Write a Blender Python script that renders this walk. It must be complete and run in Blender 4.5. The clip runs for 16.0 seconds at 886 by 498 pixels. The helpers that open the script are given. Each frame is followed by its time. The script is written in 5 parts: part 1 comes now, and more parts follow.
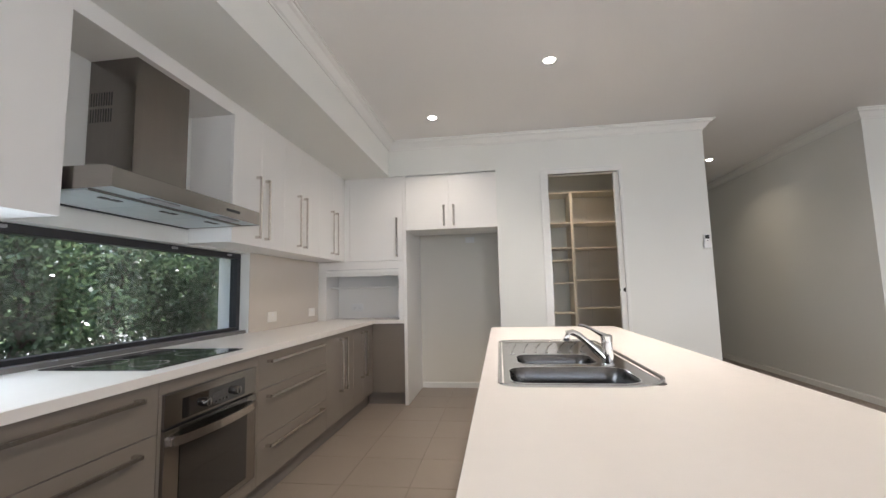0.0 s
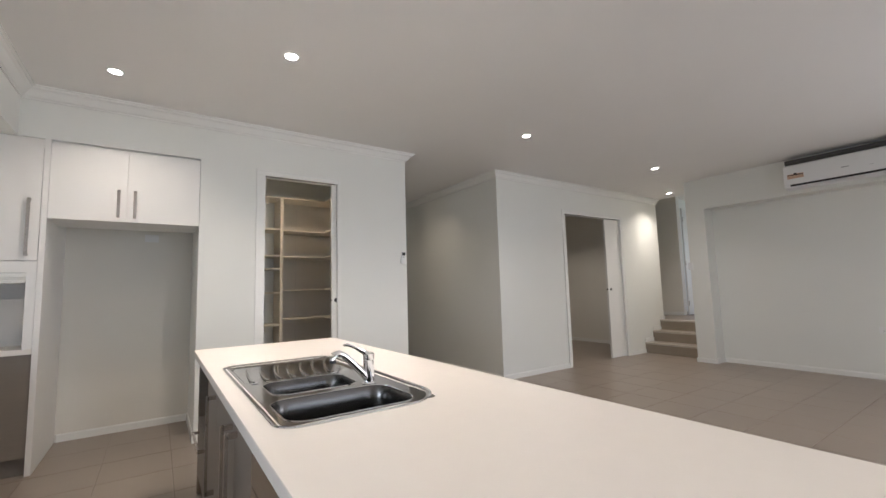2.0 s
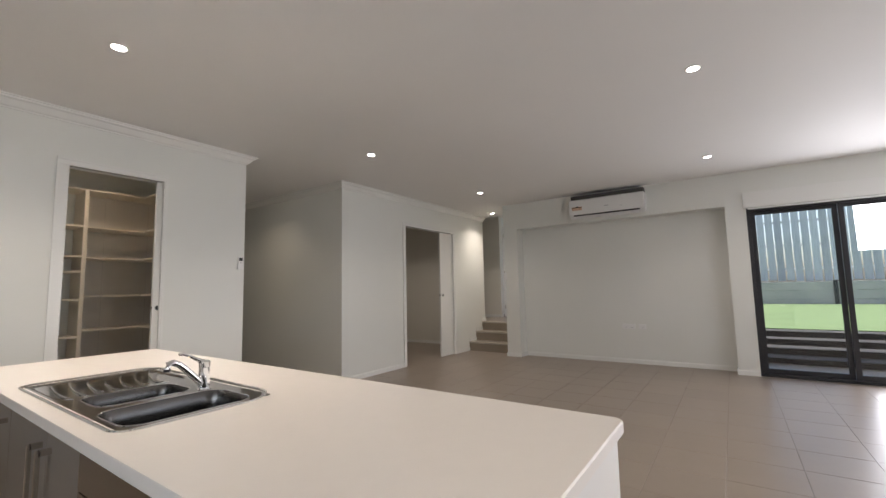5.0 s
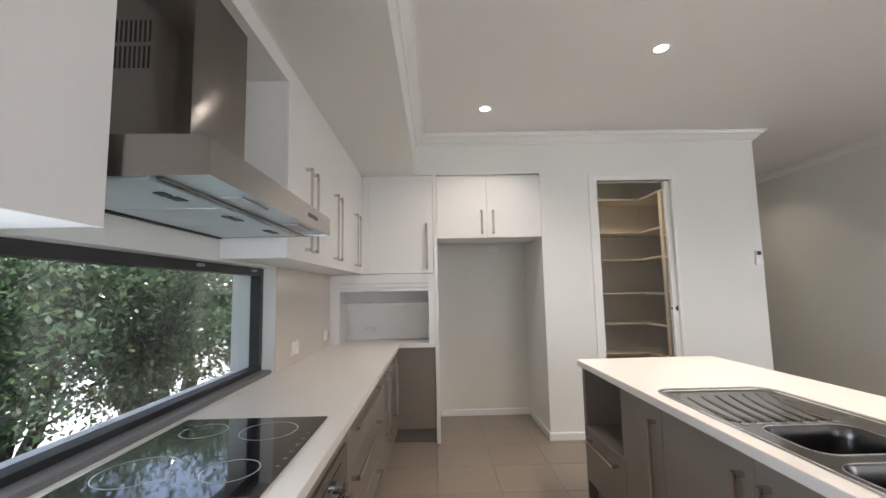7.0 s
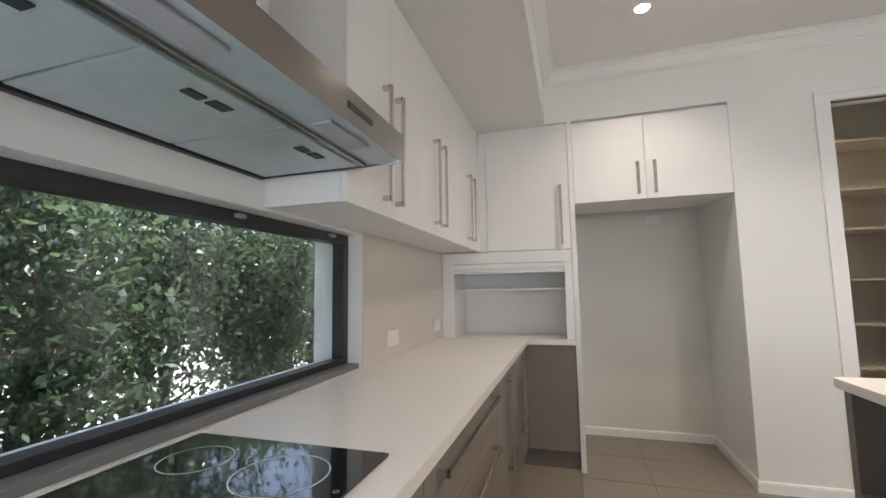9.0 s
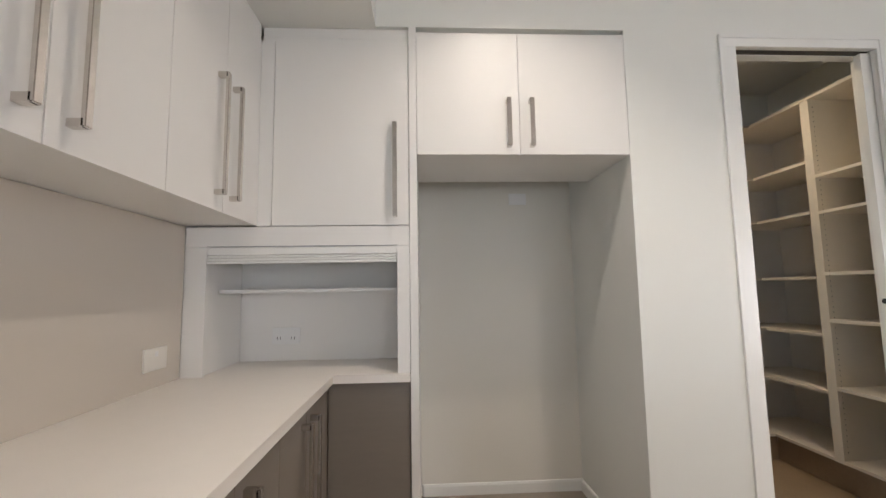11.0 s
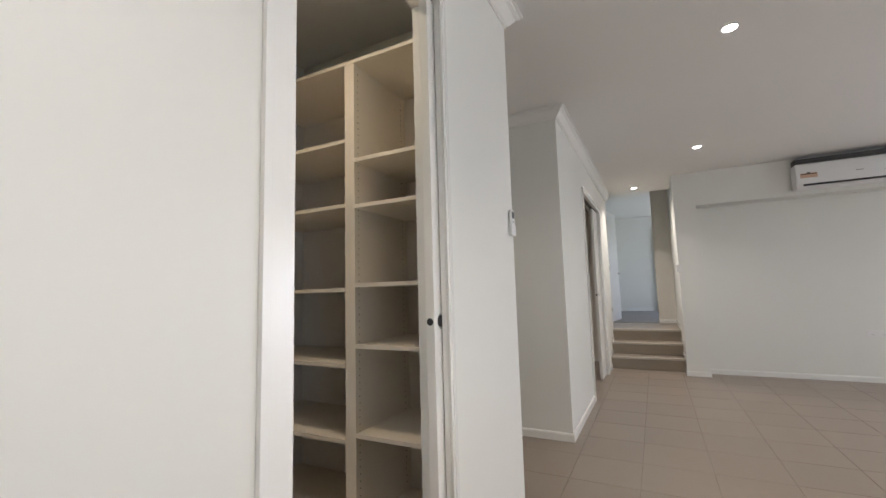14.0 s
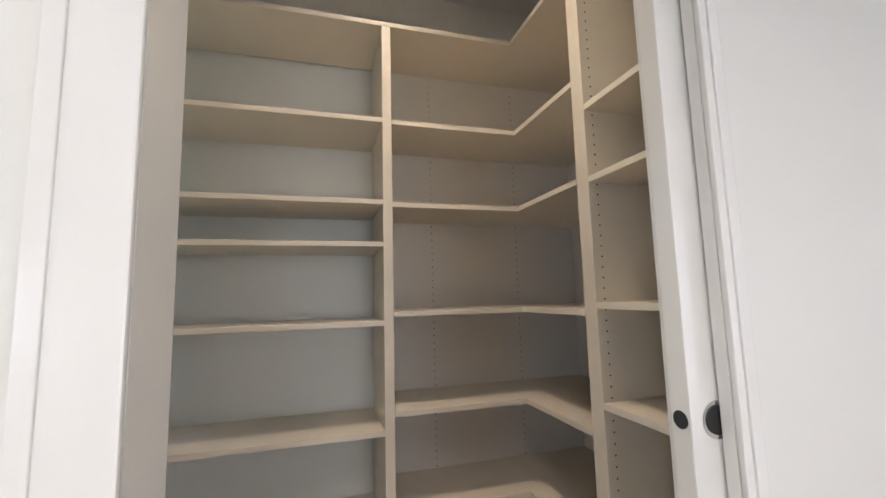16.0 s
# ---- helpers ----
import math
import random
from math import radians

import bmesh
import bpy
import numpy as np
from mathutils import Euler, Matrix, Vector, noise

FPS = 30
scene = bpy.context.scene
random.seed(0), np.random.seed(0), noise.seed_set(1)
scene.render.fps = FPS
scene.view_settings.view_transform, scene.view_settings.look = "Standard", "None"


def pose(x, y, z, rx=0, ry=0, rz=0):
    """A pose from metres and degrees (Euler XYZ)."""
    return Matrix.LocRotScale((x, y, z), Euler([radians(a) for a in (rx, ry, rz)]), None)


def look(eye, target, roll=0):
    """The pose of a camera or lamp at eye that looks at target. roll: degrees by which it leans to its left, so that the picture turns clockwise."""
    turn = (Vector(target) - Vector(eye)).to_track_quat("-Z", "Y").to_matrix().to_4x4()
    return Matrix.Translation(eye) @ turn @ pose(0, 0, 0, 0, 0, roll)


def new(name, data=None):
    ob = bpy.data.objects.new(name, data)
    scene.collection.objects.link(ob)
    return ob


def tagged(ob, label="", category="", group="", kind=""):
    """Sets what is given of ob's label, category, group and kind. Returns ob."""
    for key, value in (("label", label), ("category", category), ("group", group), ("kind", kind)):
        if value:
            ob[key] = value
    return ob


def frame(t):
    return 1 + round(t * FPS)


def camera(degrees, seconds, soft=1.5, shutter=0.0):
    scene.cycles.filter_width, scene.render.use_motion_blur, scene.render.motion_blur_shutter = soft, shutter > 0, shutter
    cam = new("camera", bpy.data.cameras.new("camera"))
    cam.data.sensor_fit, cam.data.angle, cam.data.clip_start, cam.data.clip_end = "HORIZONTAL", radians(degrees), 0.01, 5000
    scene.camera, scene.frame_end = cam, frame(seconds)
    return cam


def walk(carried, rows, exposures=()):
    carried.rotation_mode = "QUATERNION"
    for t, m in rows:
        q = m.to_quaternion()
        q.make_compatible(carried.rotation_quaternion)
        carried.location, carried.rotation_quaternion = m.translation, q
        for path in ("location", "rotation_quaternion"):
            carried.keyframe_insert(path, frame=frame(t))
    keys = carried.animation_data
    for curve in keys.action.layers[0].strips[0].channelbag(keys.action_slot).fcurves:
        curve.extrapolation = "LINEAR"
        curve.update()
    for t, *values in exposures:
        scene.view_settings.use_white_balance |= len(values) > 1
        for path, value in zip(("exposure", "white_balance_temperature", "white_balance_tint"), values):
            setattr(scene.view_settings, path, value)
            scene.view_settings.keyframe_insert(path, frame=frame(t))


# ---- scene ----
cam = camera(93.7, 16.0)
PATH = [
    (0, (0.126, -0.021, 1.204), (-0.136, 1.952, 1.404), -1.4),
    (0.5, (0.022, 0.013, 1.214), (0.167, 1.998, 1.412), -1.6),
    (1, (-0.163, -0.001, 1.241), (0.336, 1.926, 1.436), -1.5),
    (1.5, (-0.198, 0.125, 1.238), (0.633, 1.934, 1.431), -1.5),
    (2, (-0.155, 0.162, 1.257), (0.971, 1.804, 1.448), -1.6),
    (2.5, (-0.255, -0.008, 1.312), (1.125, 1.427, 1.501), -1.4),
    (3, (-0.333, -0.183, 1.315), (1.245, 1.032, 1.502), -1.5),
    (3.2, (-0.336, -0.225, 1.314), (1.307, 0.899, 1.502), -1.5),
    (5.3, (-0.358, -0.099, 1.285), (1.276, 1.038, 1.477), -1.1),
    (5.5, (-0.355, -0.002, 1.273), (1.159, 1.29, 1.463), -1.1),
    (6, (-0.403, 0.236, 1.282), (0.681, 1.906, 1.476), -1.1),
    (6.5, (-0.631, 0.398, 1.316), (-0.081, 2.311, 1.506), -1.0),
    (7, (-0.899, 0.514, 1.39), (-0.86, 2.504, 1.586), -1.2),
    (7.5, (-0.981, 0.622, 1.498), (-1.318, 2.583, 1.696), -1.1),
    (8, (-0.932, 0.832, 1.343), (-1.499, 2.74, 1.536), -1.0),
    (8.2, (-0.922, 0.92, 1.317), (-1.53, 2.816, 1.506), -1.0),
    (10.3, (-0.925, 2.125, 1.245), (-1.206, 4.098, 1.433), -0.8),
    (10.5, (-0.927, 2.267, 1.265), (-1.112, 4.25, 1.448), -0.8),
    (11, (-0.854, 2.586, 1.261), (-0.756, 4.574, 1.453), -0.9),
    (11.5, (-0.661, 2.806, 1.246), (-0.21, 4.745, 1.438), -0.9),
    (12, (-0.509, 2.971, 1.274), (0.32, 4.78, 1.471), -1.2),
    (12.5, (-0.456, 3.206, 1.305), (0.741, 4.795, 1.51), -1.1),
    (13, (-0.305, 3.461, 1.281), (1.177, 4.788, 1.486), -1.5),
    (13.5, (-0.128, 3.637, 1.279), (1.538, 4.724, 1.484), -1.7),
    (14, (0.05, 3.771, 1.277), (1.826, 4.668, 1.48), -1.6),
    (14.5, (0.292, 3.813, 1.256), (2.085, 4.674, 1.463), -1.8),
    (15, (0.466, 3.927, 1.28), (2.076, 5.094, 1.496), -1.7),
    (15.5, (0.657, 4.015, 1.307), (1.809, 5.636, 1.519), -1.7),
    (16, (0.86, 3.983, 1.357), (1.416, 5.891, 1.585), -1.5),
]
EXPOSURES = [(0, 1.42, 6100, 13), (2.0, 1.33, 6100, 13), (3.2, 1.18, 5850, 12), (5.5, 1.05, 6400, 14), (6.5, 1.38, 6200, 13), (8, 1.38, 6100, 13), (10.5, 1.42, 6400, 14), (11.5, 1.48, 6100, 13), (13, 1.5, 6050, 13), (14.5, 1.60, 6050, 13), (16, 1.82, 5950, 15)]
walk(cam, [(t, look(eye, target, roll)) for t, eye, target, roll in PATH], EXPOSURES)

# ---- world, sun and large lights ----
world = bpy.data.worlds.new("sky")
scene.world = world
world.use_nodes = True
wn = world.node_tree.nodes
sky = wn.new("ShaderNodeTexSky")
sky.sky_type = "NISHITA"
sky.sun_disc = False
sky.sun_elevation = radians(61)
sky.sun_rotation = radians(15)
sky.dust_density = 3.0
wn["Background"].inputs["Strength"].default_value = 0.15
world.node_tree.links.new(sky.outputs["Color"], wn["Background"].inputs["Color"])
sun_data = bpy.data.lights.new("sun", "SUN")
sun_data.energy, sun_data.angle, sun_data.color = 5.0, radians(1), (1.0, 0.96, 0.9)
sun = new("sun", sun_data)
sun.matrix_world = look((8, 30, 56), (0, 0, 0))


def sky_lamp(name, eye, target, wide, high, watts, colour=(0.98, 0.97, 1.0)):
    """Daylight standing in a window's opening."""
    data = bpy.data.lights.new(name, "AREA")
    data.shape, data.size, data.size_y, data.energy, data.color = "RECTANGLE", wide, high, watts, colour
    ob = new(name, data)
    ob.matrix_world = look(eye, target)
    return ob


sky_lamp("daylight_sliding_door", (6.96, -2.42, 1.2), (0, -2.42, 1.6), 1.85, 2.15, 46.0)
# fill from behind, through a glass door added out of view
sky_lamp("daylight_added_door", (1.5, -4.17, 1.2), (1.5, 0, 1.4), 3.2, 2.15, 22.0)
sky_lamp("daylight_kitchen_window", (-1.95, 0.72, 1.22), (-1.0, 0.85, 0.75), 0.9, 0.5, 6.4, (0.82, 0.92, 1.0))
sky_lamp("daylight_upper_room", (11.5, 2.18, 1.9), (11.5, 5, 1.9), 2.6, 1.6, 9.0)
LAMP_WATTS, LAMP_COLOUR = 3.6, (1.0, 0.875, 0.73)
CEIL = 2.885

# ---- materials ----


def mat(name, colour, rough=0.5, metal=0.0, vary=0.0, vary_scale=3.0, grain=0.0, grain_scale=60.0, bump=0.0, bump_scale=200.0,
        rough_vary=0.0, coat=0.0, stretch=None, per_object=0.0, per_island=0.0, spec=0.5, second=None):
    """A surface: base colour with broad stains and fine grain, uneven gloss and fine relief."""
    m = bpy.data.materials.new(name)
    m.use_nodes = True
    nodes, links = m.node_tree.nodes, m.node_tree.links
    shader = nodes["Principled BSDF"]
    shader.inputs["Roughness"].default_value = rough
    shader.inputs["Metallic"].default_value = metal
    shader.inputs["Coat Weight"].default_value = coat
    shader.inputs["Coat Roughness"].default_value = 0.08
    shader.inputs["Specular IOR Level"].default_value = spec
    where = nodes.new("ShaderNodeNewGeometry").outputs["Position"]
    if stretch:
        scale = nodes.new("ShaderNodeVectorMath")
        scale.operation = "MULTIPLY"
        scale.inputs[1].default_value = stretch
        links.new(where, scale.inputs[0])
        where = scale.outputs["Vector"]

    def clouds(size, detail=4.0):
        n = nodes.new("ShaderNodeTexNoise")
        n.inputs["Scale"].default_value, n.inputs["Detail"].default_value = size, detail
        links.new(where, n.inputs["Vector"])
        return n.outputs["Fac"]

    def spread(fac, low, high):
        r = nodes.new("ShaderNodeMapRange")
        r.inputs["From Min"].default_value, r.inputs["From Max"].default_value = 0.25, 0.75
        r.inputs["To Min"].default_value, r.inputs["To Max"].default_value = low, high
        links.new(fac, r.inputs["Value"])
        return r.outputs["Result"]

    def times(a, b):
        n = nodes.new("ShaderNodeMath")
        n.operation = "MULTIPLY"
        links.new(a, n.inputs[0])
        links.new(b, n.inputs[1])
        return n.outputs["Value"]

    gain = spread(clouds(vary_scale), 1 - vary, 1 + vary)
    if grain:
        gain = times(gain, spread(clouds(grain_scale, 6), 1 - grain, 1 + grain))
    if per_object:
        r = nodes.new("ShaderNodeMapRange")
        r.inputs["To Min"].default_value, r.inputs["To Max"].default_value = 1 - per_object, 1 + per_object
        links.new(nodes.new("ShaderNodeObjectInfo").outputs["Random"], r.inputs["Value"])
        gain = times(gain, r.outputs["Result"])
    if per_island:
        r = nodes.new("ShaderNodeMapRange")
        r.inputs["To Min"].default_value, r.inputs["To Max"].default_value = 1 - per_island, 1 + per_island
        links.new(nodes.new("ShaderNodeNewGeometry").outputs["Random Per Island"], r.inputs["Value"])
        gain = times(gain, r.outputs["Result"])
    tint = nodes.new("ShaderNodeVectorMath")
    tint.operation = "SCALE"
    tint.inputs[0].default_value = colour
    links.new(gain, tint.inputs["Scale"])
    out = tint.outputs["Vector"]
    if second:
        mix = nodes.new("ShaderNodeMix")
        mix.data_type = "RGBA"
        links.new(spread(clouds(second[1], 5), 0, 1), mix.inputs["Factor"])
        links.new(out, mix.inputs["A"])
        mix.inputs["B"].default_value = (*second[0], 1)
        out = mix.outputs["Result"]
    links.new(out, shader.inputs["Base Color"])
    if rough_vary:
        links.new(spread(clouds(vary_scale * 2.3), rough - rough_vary, rough + rough_vary), shader.inputs["Roughness"])
    if bump:
        b = nodes.new("ShaderNodeBump")
        b.inputs["Strength"].default_value, b.inputs["Distance"].default_value = bump, 0.002
        links.new(clouds(bump_scale, 3), b.inputs["Height"])
        links.new(b.outputs["Normal"], shader.inputs["Normal"])
    return m


def glow(name, colour, strength):
    m = bpy.data.materials.new(name)
    m.use_nodes = True
    shader = m.node_tree.nodes["Principled BSDF"]
    shader.inputs["Base Color"].default_value = (0.9, 0.9, 0.9, 1)
    shader.inputs["Emission Color"].default_value = (*colour, 1)
    shader.inputs["Emission Strength"].default_value = strength
    return m


def glass_mat(name, colour=(0.96, 0.98, 0.97)):
    m = bpy.data.materials.new(name)
    m.use_nodes = True
    shader = m.node_tree.nodes["Principled BSDF"]
    shader.inputs["Base Color"].default_value = (*colour, 1)
    shader.inputs["Transmission Weight"].default_value = 1.0
    shader.inputs["Roughness"].default_value = 0.0
    shader.inputs["IOR"].default_value = 1.45
    return m


M_WALL = mat("wall_paint", (0.77, 0.775, 0.735), 0.42, vary=0.02, vary_scale=0.6)
M_HALLWALL = mat("cream_wall_paint", (0.76, 0.735, 0.67), 0.45, vary=0.02, vary_scale=0.6)
M_CEIL = mat("ceiling_paint", (0.80, 0.79, 0.77), 0.75, vary=0.02, vary_scale=0.6)
M_TRIM = mat("gloss_trim_paint", (0.83, 0.83, 0.80), 0.22, vary=0.012, vary_scale=0.7)
M_DOOR = mat("door_paint", (0.82, 0.815, 0.78), 0.28, vary=0.012, vary_scale=0.7)
M_CABWHITE = mat("white_cabinet_laminate", (0.81, 0.795, 0.765), 0.38, vary=0.012, vary_scale=0.7)
M_TAUPE = mat("taupe_cabinet_laminate", (0.225, 0.192, 0.16), 0.38, vary=0.03, vary_scale=1.5, grain=0.025, grain_scale=14, stretch=(1, 1, 5))
M_KICK = mat("taupe_kickboard", (0.20, 0.175, 0.155), 0.5, vary=0.08, grain=0.05)
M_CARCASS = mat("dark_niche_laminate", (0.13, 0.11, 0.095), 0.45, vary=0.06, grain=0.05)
M_STONE = mat("white_stone_benchtop", (0.82, 0.775, 0.72), 0.30, vary=0.012, vary_scale=0.8, grain=0.01, grain_scale=18)
M_TILE = mat("greige_floor_tile", (0.262, 0.218, 0.177), 0.32, vary=0.035, vary_scale=1.2, grain=0.02, grain_scale=14, per_object=0.035)
M_TILE_JOINED = mat("greige_floor_tile_far", (0.262, 0.218, 0.177), 0.32, vary=0.035, vary_scale=1.2, grain=0.02, grain_scale=14)
M_GROUT = mat("grey_grout", (0.165, 0.137, 0.112), 0.85, vary=0.08, vary_scale=2)
M_STEPTILE = mat("step_tile", (0.30, 0.255, 0.20), 0.4, vary=0.06, vary_scale=5, grain=0.05)
M_NOSING = mat("pale_step_nosing", (0.50, 0.46, 0.40), 0.4, vary=0.05, grain=0.04)
M_SPLASH = mat("beige_glass_splashback", (0.62, 0.562, 0.49), 0.08, vary=0.015, vary_scale=2, coat=0.3)
M_STEEL = mat("brushed_stainless", (0.25, 0.228, 0.208), 0.15, 1.0, vary=0.03, vary_scale=1.5, grain=0.025, grain_scale=12, stretch=(12, 12, 0.6))
steel_nodes = M_STEEL.node_tree.nodes
steel_tangent = steel_nodes.new("ShaderNodeTangent")
steel_tangent.direction_type, steel_tangent.axis = "RADIAL", "Z"
M_STEEL.node_tree.links.new(steel_tangent.outputs["Tangent"], steel_nodes["Principled BSDF"].inputs["Tangent"])
steel_nodes["Principled BSDF"].inputs["Anisotropic"].default_value = 0.85
steel_nodes["Principled BSDF"].inputs["Anisotropic Rotation"].default_value = 0.25
M_STEEL_H = mat("satin_stainless", (0.31, 0.29, 0.27), 0.2, 1.0, vary=0.03, vary_scale=2, grain=0.025, grain_scale=12, stretch=(1, 0.6, 8))
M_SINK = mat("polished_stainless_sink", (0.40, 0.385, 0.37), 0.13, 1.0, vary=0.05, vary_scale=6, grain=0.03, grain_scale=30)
# the deck's steel again, coloured darker for the shade inside the bowls
M_BOWL = mat("shade_darkened_bowl_steel", (0.15, 0.145, 0.14), 0.26, 1.0, vary=0.05, vary_scale=6, grain=0.03, grain_scale=30)
M_CHROME = mat("chrome", (0.82, 0.82, 0.82), 0.06, 1.0, vary=0.02, vary_scale=20, rough_vary=0.03)
M_HANDLE = mat("brushed_nickel_handle", (0.64, 0.60, 0.56), 0.20, 1.0, vary=0.05, vary_scale=12, grain=0.08, grain_scale=45)
M_FILTER = mat("filmed_hood_filter", (0.50, 0.57, 0.60), 0.32, 0.4, vary=0.06, vary_scale=7, grain=0.05, grain_scale=25, bump=0.12, bump_scale=30)
M_BLACKGLASS = mat("black_ceramic_glass", (0.008, 0.008, 0.009), 0.03, vary=0.05, coat=0.6)
M_OVENGLASS = mat("oven_glass", (0.012, 0.011, 0.010), 0.06, vary=0.08, coat=0.4)
M_PRINT = mat("white_print", (0.55, 0.55, 0.55), 0.4, vary=0.03)
M_BLACK = mat("black_plastic", (0.018, 0.018, 0.018), 0.4, vary=0.1, vary_scale=20)
M_ALU = mat("dark_grey_aluminium", (0.032, 0.032, 0.036), 0.42, 0.2, vary=0.06, vary_scale=6, grain=0.06)
M_SILL = mat("grey_sill", (0.17, 0.165, 0.16), 0.45, vary=0.07, vary_scale=5, grain=0.06)
M_GLASS = glass_mat("window_glass")
M_PLASTIC = mat("white_plastic", (0.80, 0.80, 0.79), 0.28, vary=0.012, vary_scale=0.7)
M_CREAMPLASTIC = mat("cream_socket_plastic", (0.78, 0.75, 0.69), 0.3, vary=0.015, vary_scale=10)
M_GREYPLASTIC = mat("grey_plastic", (0.35, 0.35, 0.36), 0.35, vary=0.03, vary_scale=10)
M_DARKGREY = mat("dark_grey_matt", (0.07, 0.068, 0.066), 0.6, vary=0.15, vary_scale=30)
M_STICKER = mat("energy_sticker", (0.62, 0.42, 0.30), 0.4, vary=0.1, vary_scale=60)
M_SHELF = mat("cream_melamine_shelf", (0.76, 0.695, 0.585), 0.40, vary=0.02, vary_scale=1.0, grain=0.01, grain_scale=20)
M_SHELFBACK = mat("melamine_back_panel", (0.70, 0.66, 0.60), 0.45, vary=0.03, vary_scale=0.8)
M_PANTRYFLOOR = mat("brown_pantry_floor", (0.30, 0.22, 0.14), 0.45, vary=0.08, vary_scale=4, grain=0.06)
M_CARPET = mat("grey_carpet", (0.24, 0.23, 0.225), 0.95, vary=0.08, vary_scale=4, grain=0.18, grain_scale=260, bump=0.6, bump_scale=300)
M_LAMP = glow("lamp_diffuser", (1.0, 0.92, 0.82), 14.0)
M_WARMLAMP = glow("warm_lamp_diffuser", (1.0, 0.72, 0.40), 4.5)
M_LEAF = mat("glossy_leaf", (0.064, 0.104, 0.074), 0.2, vary=0.4, vary_scale=1.7, grain=0.35, grain_scale=9, second=((0.095, 0.142, 0.098), 5.0), per_island=0.6)
leaf_nodes, leaf_links = M_LEAF.node_tree.nodes, M_LEAF.node_tree.links
thin = leaf_nodes.new("ShaderNodeBsdfTranslucent")
thin.inputs["Color"].default_value = (0.15, 0.22, 0.11, 1)
blend = leaf_nodes.new("ShaderNodeMixShader")
blend.inputs["Fac"].default_value = 0.35
leaf_links.new(leaf_nodes["Principled BSDF"].outputs["BSDF"], blend.inputs[1])
leaf_links.new(thin.outputs["BSDF"], blend.inputs[2])
leaf_links.new(blend.outputs["Shader"], leaf_nodes["Material Output"].inputs["Surface"])
M_BARK = mat("grey_brown_bark", (0.095, 0.075, 0.06), 0.9, vary=0.25, vary_scale=6, grain=0.25, grain_scale=40, bump=0.8, bump_scale=60)
M_LAWN = mat("lawn", (0.075, 0.125, 0.045), 0.9, vary=0.2, vary_scale=1.2, grain=0.3, grain_scale=60, bump=0.7, bump_scale=80, second=((0.12, 0.17, 0.07), 2.0))
M_PAVE = mat("pale_concrete", (0.40, 0.395, 0.385), 0.85, vary=0.1, vary_scale=1.5, grain=0.08, bump=0.3, bump_scale=90)
M_RETAIN = mat("weathered_concrete_wall", (0.45, 0.43, 0.40), 0.85, vary=0.2, vary_scale=2.0, grain=0.12, bump=0.4, bump_scale=40)
M_SLEEPER = mat("dark_sleeper", (0.026, 0.024, 0.023), 0.75, vary=0.2, vary_scale=4, grain=0.2, bump=0.4, bump_scale=60)
M_FENCE = mat("grey_paling", (0.52, 0.53, 0.55), 0.8, vary=0.12, vary_scale=4, grain=0.15, grain_scale=30, stretch=(1, 1, 0.1), bump=0.3, bump_scale=50, per_object=0.12)
M_RENDER = mat("pale_rendered_wall", (0.62, 0.65, 0.66), 0.8, vary=0.05, vary_scale=2, grain=0.04, bump=0.3, bump_scale=120)
M_ROOF = mat("roof_sheet", (0.25, 0.25, 0.26), 0.6, vary=0.1)

# ---- builders ----
BASE = {}


def slab(bm, x0, x1, y0, y1, z0, z1, bevel=0.0, seg=2):
    """A box between two corners, its edges rounded by bevel."""
    m = Matrix.Translation(((x0 + x1) / 2, (y0 + y1) / 2, (z0 + z1) / 2)) @ Matrix.Diagonal((x1 - x0, y1 - y0, z1 - z0, 1))
    verts = bmesh.ops.create_cube(bm, size=1, matrix=m)["verts"]
    if bevel:
        edges = list({e for v in verts for e in v.link_edges})
        bmesh.ops.bevel(bm, geom=edges, offset=bevel, segments=seg, affect="EDGES", profile=0.6)
    return bm


def rod(bm, a, b, r, r2=None, seg=16, caps=True):
    """A round bar from a to b."""
    a, b = Vector(a), Vector(b)
    m = Matrix.Translation((a + b) / 2) @ (b - a).to_track_quat("Z", "Y").to_matrix().to_4x4()
    bmesh.ops.create_cone(bm, cap_ends=caps, segments=seg, radius1=r, radius2=r if r2 is None else r2, depth=(b - a).length, matrix=m)
    return bm


def tube(bm, path, r, seg=12, radii=None):
    """A bent round bar along a path, with closed ends."""
    pts = [Vector(p) for p in path]
    rings = []
    for i, p in enumerate(pts):
        way = (pts[min(i + 1, len(pts) - 1)] - pts[max(i - 1, 0)]).normalized()
        side = way.cross(Vector((0, 0, 1)) if abs(way.z) < 0.9 else Vector((0, 1, 0))).normalized()
        up = side.cross(way)
        rr = radii[i] if radii else r
        rings.append([bm.verts.new(p + rr * (math.cos(2 * math.pi * k / seg) * side + math.sin(2 * math.pi * k / seg) * up)) for k in range(seg)])
    for a, b in zip(rings, rings[1:]):
        for k in range(seg):
            bm.faces.new((a[k], a[(k + 1) % seg], b[(k + 1) % seg], b[k]))
    bm.faces.new(rings[0][::-1])
    bm.faces.new(rings[-1])
    return bm


def rounded(x0, x1, y0, y1, r, n=6):
    """The outline of a rectangle with round corners; r may be four radii from (x1, y1) on, anticlockwise."""
    rs = r if isinstance(r, (list, tuple)) else [r] * 4
    out = []
    for k, (cx, cy) in enumerate(((x1, y1), (x0, y1), (x0, y0), (x1, y0))):
        sx, sy = (1, -1, -1, 1)[k], (1, 1, -1, -1)[k]
        for i in range(n + 1):
            a = math.pi / 2 * (k + i / n)
            out.append((cx - sx * rs[k] + rs[k] * math.cos(a), cy - sy * rs[k] + rs[k] * math.sin(a)))
    return out


